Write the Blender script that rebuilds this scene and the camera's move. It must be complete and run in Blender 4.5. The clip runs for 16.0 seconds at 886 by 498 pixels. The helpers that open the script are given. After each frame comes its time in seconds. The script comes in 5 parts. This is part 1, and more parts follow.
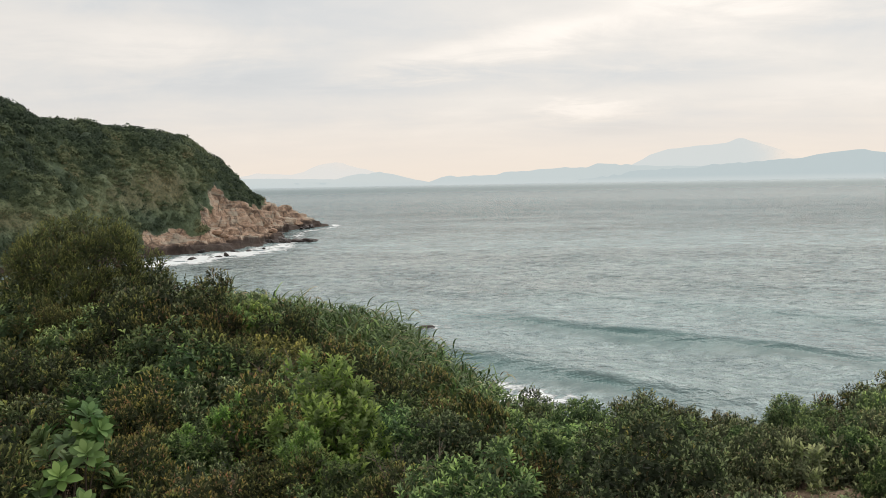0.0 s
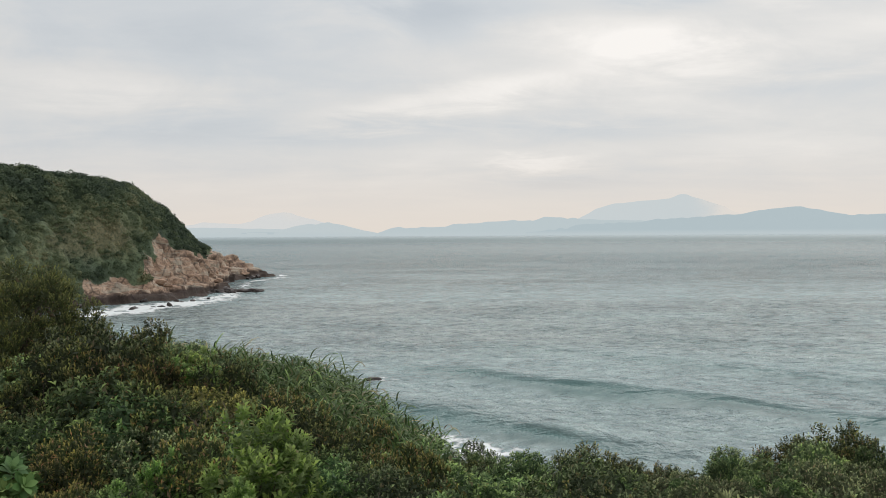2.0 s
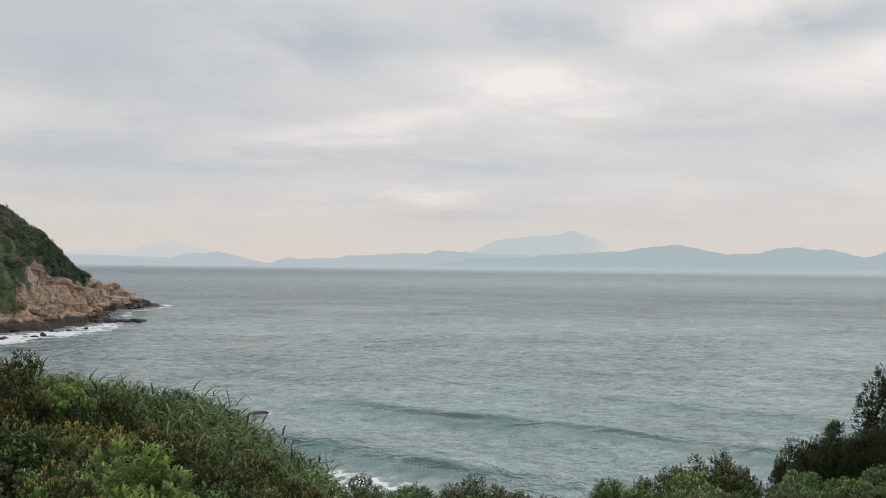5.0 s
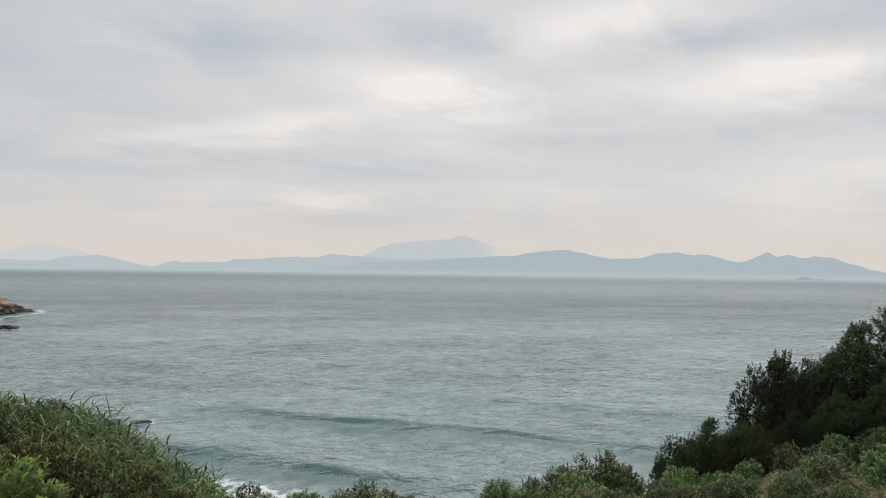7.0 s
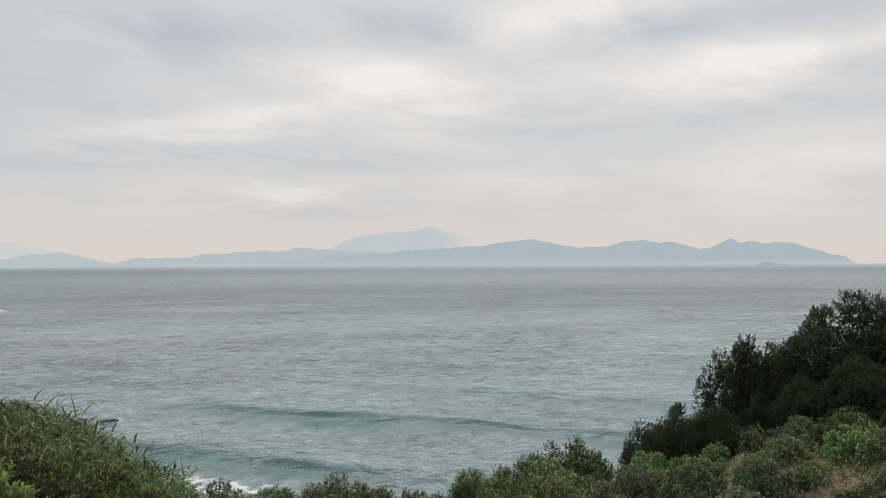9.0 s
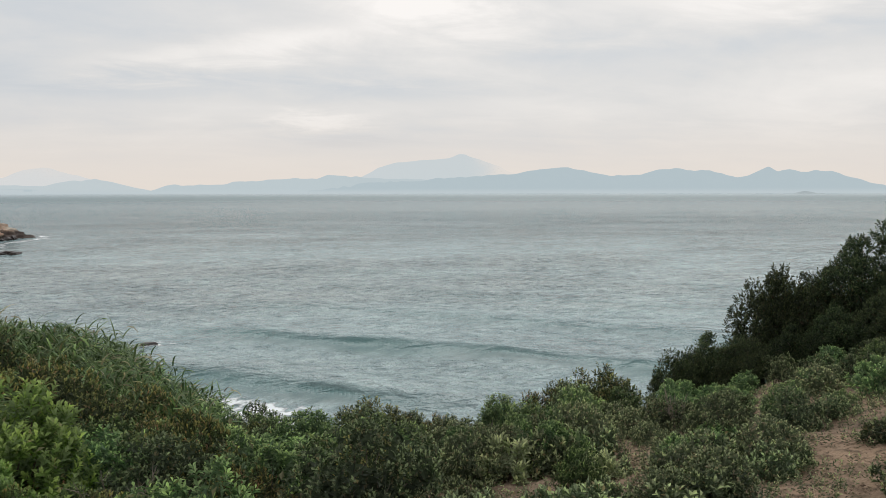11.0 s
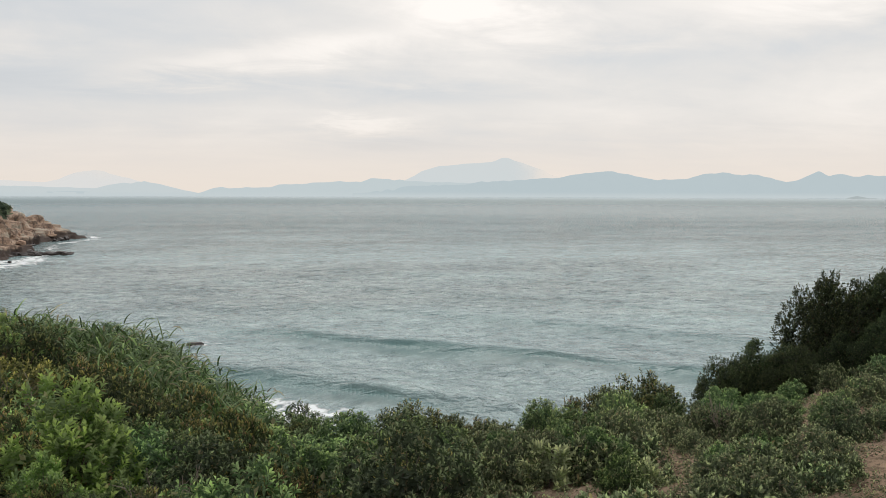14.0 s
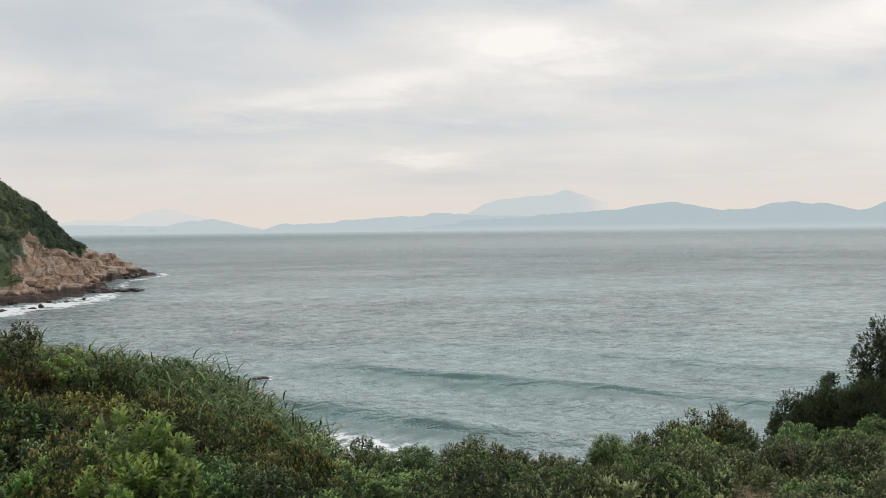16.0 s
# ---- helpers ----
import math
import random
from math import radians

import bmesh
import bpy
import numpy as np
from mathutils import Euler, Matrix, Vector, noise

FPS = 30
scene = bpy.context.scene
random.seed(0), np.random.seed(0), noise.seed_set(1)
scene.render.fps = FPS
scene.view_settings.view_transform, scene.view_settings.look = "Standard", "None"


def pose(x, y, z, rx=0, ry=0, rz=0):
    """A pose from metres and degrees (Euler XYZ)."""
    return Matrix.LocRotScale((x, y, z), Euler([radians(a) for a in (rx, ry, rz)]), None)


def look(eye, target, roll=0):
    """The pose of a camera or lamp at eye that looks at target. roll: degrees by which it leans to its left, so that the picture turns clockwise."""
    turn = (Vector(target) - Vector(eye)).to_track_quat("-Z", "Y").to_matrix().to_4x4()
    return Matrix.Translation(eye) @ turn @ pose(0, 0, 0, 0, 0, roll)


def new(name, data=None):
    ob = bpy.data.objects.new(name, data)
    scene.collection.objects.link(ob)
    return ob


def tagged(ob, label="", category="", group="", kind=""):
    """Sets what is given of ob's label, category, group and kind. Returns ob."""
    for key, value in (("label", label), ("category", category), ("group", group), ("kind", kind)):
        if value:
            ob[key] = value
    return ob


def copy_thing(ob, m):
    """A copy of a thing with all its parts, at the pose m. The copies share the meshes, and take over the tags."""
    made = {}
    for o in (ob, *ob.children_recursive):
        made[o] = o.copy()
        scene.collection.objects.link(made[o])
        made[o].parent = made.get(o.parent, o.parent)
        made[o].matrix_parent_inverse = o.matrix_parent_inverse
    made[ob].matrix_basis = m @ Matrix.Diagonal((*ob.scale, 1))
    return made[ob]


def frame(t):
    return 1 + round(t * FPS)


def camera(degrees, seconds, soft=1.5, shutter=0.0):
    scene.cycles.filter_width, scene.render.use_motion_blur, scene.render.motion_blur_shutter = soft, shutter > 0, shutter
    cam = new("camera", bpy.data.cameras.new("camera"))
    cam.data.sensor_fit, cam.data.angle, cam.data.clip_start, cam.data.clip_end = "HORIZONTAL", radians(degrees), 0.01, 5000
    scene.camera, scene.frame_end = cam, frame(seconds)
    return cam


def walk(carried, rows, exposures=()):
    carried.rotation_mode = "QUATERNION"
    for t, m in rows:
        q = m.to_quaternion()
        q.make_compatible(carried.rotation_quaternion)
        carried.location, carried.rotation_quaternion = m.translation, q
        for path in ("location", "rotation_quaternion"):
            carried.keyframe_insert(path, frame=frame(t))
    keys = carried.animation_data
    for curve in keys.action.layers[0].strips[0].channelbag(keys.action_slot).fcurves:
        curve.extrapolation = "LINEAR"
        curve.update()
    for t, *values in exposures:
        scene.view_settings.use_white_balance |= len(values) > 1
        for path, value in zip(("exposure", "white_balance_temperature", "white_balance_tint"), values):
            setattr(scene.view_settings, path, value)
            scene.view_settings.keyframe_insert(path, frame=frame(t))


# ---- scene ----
# ---------------------------------------------------------------- camera: held at the lookout, turning
cam = camera(55.00, 16.0, soft=0.55)
# seconds, sideways sway in metres, yaw, pitch, roll
TURN = [
    (0, -0.055, 0.00, -4.56, 1.04), (0.5, -0.034, -0.74, -4.24, 0.86), (1, -0.010, -1.88, -3.50, 0.48), (1.5, 0.000, -2.86, -2.50, 0.45),
    (2, 0.000, -3.44, -1.14, 0.35), (2.5, 0.000, -3.50, 0.32, 0.15), (3, 0.000, -3.49, 1.02, 0.01), (3.5, 0.000, -3.34, 1.04, 0.02),
    (4, 0.009, -3.87, 1.16, -0.38), (4.5, 0.020, -6.24, 1.19, -0.61), (5, 0.019, -10.64, 1.06, -0.69), (5.2, 0.018, -12.15, 1.23, -1.26),
    (7.3, 0.015, -18.39, 1.38, -0.56), (7.5, 0.015, -18.71, 1.36, -0.50), (8, 0.015, -19.44, 1.22, -0.39), (8.5, 0.016, -19.84, 1.22, -0.15),
    (9, 0.016, -20.08, 0.85, 0.27), (9.5, 0.016, -20.00, -0.87, 0.47), (9.7, 0.016, -19.77, -1.75, 0.36), (11.8, 0.037, -16.54, -4.41, -0.14),
    (12, 0.037, -16.12, -4.62, -0.29), (12.5, 0.037, -15.10, -5.70, -0.62), (13, 0.037, -14.53, -6.88, -0.37), (13.5, 0.037, -14.80, -5.87, -0.22),
    (14, 0.037, -15.03, -3.76, -0.15), (14.5, 0.037, -14.44, -2.45, -0.17), (15, 0.031, -13.51, -1.99, -0.22), (15.5, 0.027, -12.08, -1.72, 0.23),
    (16, 0.024, -10.93, -1.48, 0.67)]
walk(cam, [(t, pose(dx, 0.0, 20.0, 90 + p, r, y)) for t, dx, y, p, r in TURN],
     [(0.0, 0.18, 6700, 11), (1.0, 0.16, 6600, 10), (2.0, 0.0, 6400, 10), (2.5, -0.09, 6400, 11), (3.0, -0.22, 6350, 11), (3.5, -0.05, 6350, 11), (4.5, -0.08, 6350, 11), (5.1, -0.14, 6350, 11), (8.0, -0.11, 6330, 11), (9.0, -0.12, 6330, 11),
      (9.7, -0.10, 6350, 11), (11.8, 0.11, 6380, 10.5), (13.0, 0.17, 6500, 11), (14.0, 0.10, 6500, 11), (15.0, -0.03, 6400, 10.5), (16.0, 0.02, 6400, 10.5)])

# ---------------------------------------------------------------- overcast sky and a veiled sun
def tree_of(owner):
    owner.use_nodes = True
    owner.node_tree.nodes.clear()
    return owner.node_tree


class Nodes:
    """A short hand for node trees."""

    def __init__(self, owner):
        self.tree = tree_of(owner)

    def add(self, kind, values=None, **settings):
        n = self.tree.nodes.new(kind)
        if "operation" in settings:
            n.operation = settings["operation"]
        if "use_clamp" in settings:
            n.use_clamp = settings["use_clamp"]
        if "data_type" in settings:
            n.data_type, n.blend_type = settings["data_type"], settings["blend_type"]
        if "interpolation_type" in settings:
            n.interpolation_type = settings["interpolation_type"]
        if "feature" in settings:
            n.feature = settings["feature"]
        if "attribute_name" in settings:
            n.attribute_name = settings["attribute_name"]
        for key, value in (values or {}).items():
            if isinstance(value, bpy.types.NodeSocket):
                self.tree.links.new(value, n.inputs[key])
            else:
                n.inputs[key].default_value = value
        return n

    def math(self, op, a, b=0.0, c=0.0, clamp=False):
        return self.add("ShaderNodeMath", {0: a, 1: b, 2: c}, operation=op, use_clamp=clamp).outputs[0]

    def noise(self, vector, scale, detail=4.0, rough=0.55, distortion=0.0):
        return self.add("ShaderNodeTexNoise", {"Vector": vector, "Scale": scale, "Detail": detail, "Roughness": rough, "Distortion": distortion}).outputs[0]

    def ramp(self, fac, stops, ease="LINEAR"):
        n = self.add("ShaderNodeValToRGB", {0: fac})
        n.color_ramp.interpolation = ease
        while len(n.color_ramp.elements) < len(stops):
            n.color_ramp.elements.new(0.5)
        for e, (p, c) in zip(n.color_ramp.elements, stops):
            e.position, e.color = p, (*c, 1) if len(c) == 3 else c
        return n.outputs[0]

    def mix(self, fac, a, b, blend="MIX"):
        n = self.add("ShaderNodeMix", {0: fac, 6: a, 7: b}, data_type="RGBA", blend_type=blend)
        return n.outputs[2]

    def step(self, value, low, high, to_low=0.0, to_high=1.0):
        return self.add("ShaderNodeMapRange", {0: value, 1: low, 2: high, 3: to_low, 4: to_high}, interpolation_type="SMOOTHSTEP").outputs[0]

    def stretch(self, vector, scale, turn=(0, 0, 0)):
        return self.add("ShaderNodeMapping", {"Vector": vector, "Scale": scale, "Rotation": turn}).outputs[0]


SUN_BEARING, SUN_HEIGHT = -28.0, 50.0      # degrees left of +y, degrees up
world = bpy.data.worlds.new("sky")
scene.world = world
w = Nodes(world)
way = w.add("ShaderNodeTexCoord").outputs["Generated"]
sep = w.add("ShaderNodeSeparateXYZ", {0: way})
vx, vy, vz = sep.outputs
up = w.math("MAXIMUM", vz, 0.0)
# a cloud deck in soft streaks that draw together towards the horizon
bearing = w.math("MULTIPLY", w.math("ARCTAN2", w.math("MULTIPLY", vx, -1.0), vy), 57.2958)
rise = w.math("MULTIPLY", w.math("ARCSINE", vz), 57.2958)
lift = w.math("ADD", up, 0.12)
deck = w.add("ShaderNodeCombineXYZ", {0: w.math("DIVIDE", vx, lift), 1: w.math("DIVIDE", vy, lift), 2: 0.0}).outputs[0]
streaks = w.stretch(deck, (0.55, 0.85, 1.0), (0, 0, radians(-20)))
broad = w.noise(streaks, 0.9, 5.0, 0.52, 0.35)
fine = w.noise(streaks, 3.2, 6.0, 0.6, 0.5)
wisp = w.noise(w.stretch(way, (1.0, 1.0, 2.0)), 6.5, 6.0, 0.62, 0.4)
bend_b = w.math("ADD", bearing, w.math("MULTIPLY", w.math("SUBTRACT", wisp, 0.5), 16.0))
bend_e = w.math("ADD", rise, w.math("MULTIPLY", w.math("SUBTRACT", fine, 0.5), 2.8))
body = w.math("ADD", w.math("MULTIPLY", w.math("SUBTRACT", broad, 0.5), 0.70), w.math("MULTIPLY", w.math("SUBTRACT", fine, 0.5), 0.30))
body = w.math("ADD", body, w.math("MULTIPLY", w.math("SUBTRACT", wisp, 0.5), 0.40))
# thin bright places and thick dark ones: bearing, height, half width, half height, slant, strength
for cb, ce, wb, we, slant, much in (
        (-17.2, 12.1, 6.0, 1.6, 0.12, 0.42), (-28.0, 16.2, 5.5, 1.9, -0.1, 0.32), (-41.0, 12.6, 8.0, 1.3, -0.05, 0.36), (-31.0, 10.5, 15.0, 6.0, 0.0, 0.08),
        (-9.8, 4.6, 3.2, 0.45, 0.0, 0.24), (-2.0, 8.5, 11.0, 0.95, -0.16, 0.26), (-10.0, 17.2, 8.0, 1.6, 0.0, 0.08), (19.0, 9.3, 8.0, 1.4, 0.0, 0.10), (-41.0, 5.0, 12.0, 1.6, 0.0, 0.12),
        (-2.5, 14.7, 5.5, 2.0, 0.0, -0.26), (12.0, 11.5, 9.0, 1.6, 0.0, -0.10), (8.0, 6.4, 12.0, 1.2, -0.03, -0.17), (-12.5, 6.4, 7.0, 0.9, 0.0, -0.15), (-18.5, 15.2, 3.2, 1.0, 0.0, -0.20),
        (-26.5, 8.9, 7.5, 1.2, -0.04, -0.15), (-34.3, 14.7, 4.0, 1.1, -0.06, -0.24), (-41.0, 9.2, 8.0, 1.0, -0.05, -0.12), (-44.5, 16.0, 5.5, 1.3, 0.0, -0.22), (-11.7, 3.2, 4.0, 0.4, 0.0, -0.18), (20.0, 15.0, 9.0, 2.4, 0.0, -0.12)):
    u = w.math("DIVIDE", w.math("SUBTRACT", bend_b, cb), wb)
    v = w.math("DIVIDE", w.math("SUBTRACT", w.math("SUBTRACT", bend_e, ce), w.math("MULTIPLY", w.math("SUBTRACT", bearing, cb), slant)), we)
    near = w.math("EXPONENT", w.math("MULTIPLY", w.math("ADD", w.math("MULTIPLY", u, u), w.math("MULTIPLY", v, v)), -1.0))
    body = w.math("MULTIPLY_ADD", near, much * 1.35, body)
body = w.math("ADD", body, 0.5)
cloud = w.ramp(body, [(0.12, (0.50, 0.54, 0.575)), (0.36, (0.600, 0.625, 0.640)), (0.54, (0.705, 0.695, 0.672)), (0.72, (0.815, 0.785, 0.742)), (0.92, (0.95, 0.905, 0.85))])
veil = w.ramp(up, [(0.0, (0.80, 0.72, 0.635)), (0.05, (0.77, 0.71, 0.65)), (0.13, (0.70, 0.69, 0.68)), (0.4, (0.80, 0.81, 0.82)), (1.0, (1.25, 1.26, 1.27))])
low = w.step(up, 0.0, 0.13, 0.10, 0.92)
low = w.math("MULTIPLY", low, w.step(up, 0.35, 0.8, 1.0, 0.4))
colour = w.mix(low, veil, cloud)
a, e = radians(SUN_BEARING), radians(SUN_HEIGHT)
sun_way = Vector((-math.sin(a) * math.cos(e), math.cos(a) * math.cos(e), math.sin(e)))
toward = w.add("ShaderNodeVectorMath", {0: way, 1: sun_way}, operation="DOT_PRODUCT").outputs["Value"]
glow = w.math("MULTIPLY", w.math("POWER", w.math("MAXIMUM", toward, 0.0), 5.0), 0.10)
colour = w.mix(1.0, colour, w.add("ShaderNodeCombineColor", {0: glow, 1: glow, 2: w.math("MULTIPLY", glow, 0.92)}).outputs[0], "ADD")
clear = w.add("ShaderNodeTexSky")
clear.sky_type, clear.sun_disc, clear.sun_elevation, clear.sun_rotation, clear.dust_density = "NISHITA", False, e, -a, 3.0
clear_bg = w.add("ShaderNodeBackground", {0: clear.outputs[0], 1: 0.10})
cloud_bg = w.add("ShaderNodeBackground", {0: colour, 1: 1.0})
sky = w.add("ShaderNodeMixShader", {0: 0.96, 1: clear_bg.outputs[0], 2: cloud_bg.outputs[0]})
w.add("ShaderNodeOutputWorld", {0: sky.outputs[0]})

sun_data = bpy.data.lights.new("sun", "SUN")
sun_data.energy, sun_data.angle, sun_data.color = 1.0, radians(50), (1.0, 0.96, 0.90)
sun = new("sun", sun_data)
sun.matrix_world = look(sun_way * 100, (0, 0, 0))

# ---------------------------------------------------------------- materials
def material(name):
    m = bpy.data.materials.new(name)
    return m, Nodes(m)


def finish(n, colour, rough=0.6, bump=None, strength=0.3, reach=0.05, thin=0.0, spec=0.4, thin_colour=None, ior=1.45):
    values = {"Base Color": colour, "Roughness": rough, "Specular IOR Level": spec, "IOR": ior}
    if bump is not None:
        values["Normal"] = n.add("ShaderNodeBump", {"Height": bump, "Strength": strength, "Distance": reach}).outputs[0]
    out = n.add("ShaderNodeBsdfPrincipled", values).outputs[0]
    if thin:
        lit = n.add("ShaderNodeBsdfTranslucent", {0: thin_colour or colour}).outputs[0]
        out = n.add("ShaderNodeMixShader", {0: thin, 1: out, 2: lit}).outputs[0]
    n.add("ShaderNodeOutputMaterial", {0: out})


def leaf_material(name, old, mid, young, odd, odd_share=0.06, rough=0.45, thin=0.28, vary=0.75, hue=0.482):
    """old to mid: spread over the leaves; young: the twig tips; odd: a few yellowed or red leaves."""
    m, n = material(name)
    pick = n.add("ShaderNodeNewGeometry").outputs["Random Per Island"]
    plant = n.add("ShaderNodeObjectInfo").outputs["Random"]
    tip = n.add("ShaderNodeAttribute", attribute_name="tip").outputs["Fac"]
    twig = n.add("ShaderNodeAttribute", attribute_name="twig").outputs["Fac"]
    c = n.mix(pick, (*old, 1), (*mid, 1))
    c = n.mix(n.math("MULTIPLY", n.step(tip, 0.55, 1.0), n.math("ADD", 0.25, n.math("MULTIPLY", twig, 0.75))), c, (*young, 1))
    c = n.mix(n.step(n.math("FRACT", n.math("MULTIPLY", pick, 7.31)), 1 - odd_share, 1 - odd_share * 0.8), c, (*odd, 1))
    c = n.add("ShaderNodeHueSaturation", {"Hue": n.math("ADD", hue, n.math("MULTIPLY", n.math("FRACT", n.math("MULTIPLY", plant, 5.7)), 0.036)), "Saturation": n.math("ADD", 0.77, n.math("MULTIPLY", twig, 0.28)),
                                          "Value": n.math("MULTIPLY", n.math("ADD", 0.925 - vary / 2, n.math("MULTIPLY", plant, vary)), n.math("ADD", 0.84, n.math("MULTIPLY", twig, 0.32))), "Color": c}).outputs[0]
    finish(n, c, max(rough, 0.55), thin=thin, spec=0.18)
    return m


LEAF_OLIVE = leaf_material("olive leaves", (0.044, 0.067, 0.030), (0.122, 0.166, 0.074), (0.52, 0.60, 0.30), (0.32, 0.27, 0.13))
LEAF_GREEN = leaf_material("green leaves", (0.048, 0.092, 0.034), (0.135, 0.225, 0.078), (0.44, 0.58, 0.21), (0.27, 0.26, 0.11), 0.03)
LEAF_LIME = leaf_material("bright leaves", (0.115, 0.225, 0.046), (0.235, 0.385, 0.100), (0.46, 0.63, 0.19), (0.50, 0.52, 0.20), 0.02, thin=0.40, vary=0.2, hue=0.474)
LEAF_BRONZE = leaf_material("bronze leaves", (0.036, 0.050, 0.019), (0.094, 0.122, 0.042), (0.46, 0.38, 0.125), (0.42, 0.22, 0.11), 0.05)
LEAF_DARK = leaf_material("dark leaves", (0.024, 0.040, 0.018), (0.068, 0.098, 0.040), (0.150, 0.180, 0.080), (0.10, 0.08, 0.035), 0.04)
LEAF_HUMP = leaf_material("dark yellowish leaves", (0.075, 0.100, 0.036), (0.165, 0.195, 0.062), (0.50, 0.50, 0.155), (0.20, 0.14, 0.055), 0.06)
LEAF_DUSK = leaf_material("small dark leaves", (0.028, 0.042, 0.017), (0.076, 0.100, 0.036), (0.34, 0.35, 0.115), (0.24, 0.15, 0.06), 0.05)
LEAF_YELLOW = leaf_material("yellowed leaves", (0.120, 0.130, 0.036), (0.330, 0.300, 0.080), (0.60, 0.52, 0.16), (0.10, 0.12, 0.04), 0.15)
LEAF_PALE = leaf_material("pale leaves", (0.150, 0.200, 0.085), (0.330, 0.410, 0.180), (0.66, 0.72, 0.38), (0.4, 0.4, 0.2), 0.03)
LEAF_BROAD = leaf_material("broad leaves", (0.075, 0.155, 0.045), (0.150, 0.26, 0.080), (0.24, 0.37, 0.13), (0.2, 0.25, 0.08), 0.02, 0.5, vary=0.3, hue=0.476)
GRASS = leaf_material("reed grass", (0.044, 0.094, 0.030), (0.150, 0.255, 0.082), (0.34, 0.46, 0.165), (0.34, 0.31, 0.15), 0.06, 0.42, hue=0.472)

SCRUB_GREENS = [(0.0, (0.050, 0.072, 0.048)), (0.3, (0.090, 0.122, 0.070)), (0.65, (0.160, 0.186, 0.098)), (1.0, (0.270, 0.245, 0.140))]


def scrub_material():
    """Scrub seen from afar: each crown has its own green, each leaf differs a little."""
    m, n = material("hill scrub")
    pick = n.add("ShaderNodeNewGeometry").outputs["Random Per Island"]
    crown = n.add("ShaderNodeAttribute", attribute_name="twig").outputs["Fac"]
    c = n.ramp(crown, SCRUB_GREENS)
    c = n.mix(n.math("MULTIPLY", pick, 0.18), c, (0.045, 0.062, 0.036, 1))
    finish(n, c, 0.75, thin=0.2, spec=0.15)
    return m


SCRUB = scrub_material()
LITTER = leaf_material("dry leaves", (0.13, 0.095, 0.062), (0.25, 0.185, 0.12), (0.38, 0.30, 0.20), (0.10, 0.11, 0.045), 0.10, 0.8)


def bark_material():
    m, n = material("bark")
    p = n.add("ShaderNodeTexCoord").outputs["Object"]
    v = n.noise(n.stretch(p, (1, 1, 0.2)), 60, 4)
    finish(n, n.ramp(v, [(0.3, (0.05, 0.037, 0.028)), (0.7, (0.17, 0.14, 0.11))]), 0.85, v, 0.5, 0.004)
    return m


def dead_wood_material():
    m, n = material("dead wood")
    p = n.add("ShaderNodeTexCoord").outputs["Object"]
    v = n.noise(n.stretch(p, (1, 1, 0.25)), 70, 4)
    finish(n, n.ramp(v, [(0.3, (0.12, 0.095, 0.075)), (0.7, (0.30, 0.25, 0.20))]), 0.85, v, 0.5, 0.003)
    return m


DEAD_WOOD = dead_wood_material()
BARK = bark_material()


def soil_material():
    m, n = material("soil")
    p = n.add("ShaderNodeTexCoord").outputs["Object"]
    a, b, c = n.noise(p, 0.9, 5), n.noise(p, 9, 6, 0.6), n.noise(p, 60, 4, 0.6)
    col = n.ramp(a, [(0.35, (0.165, 0.122, 0.086)), (0.5, (0.245, 0.174, 0.118)), (0.65, (0.325, 0.228, 0.152))])
    col = n.mix(n.step(b, 0.45, 0.65), col, (0.12, 0.085, 0.055, 1))
    col = n.mix(n.step(c, 0.56, 0.70), col, (0.33, 0.245, 0.17, 1))
    col = n.mix(n.step(n.noise(p, 24, 5, 0.65), 0.57, 0.66, 0.0, 0.8), col, (0.075, 0.052, 0.034, 1))
    moss = n.step(n.noise(p, 1.7, 5, 0.6), 0.56, 0.68)
    col = n.mix(n.math("MULTIPLY", moss, 0.6), col, (0.055, 0.062, 0.026, 1))
    h = n.math("ADD", n.math("MULTIPLY", b, 0.7), n.math("MULTIPLY", c, 0.4))
    finish(n, col, 0.92, h, 0.8, 0.05, spec=0.2)
    return m


SOIL = soil_material()


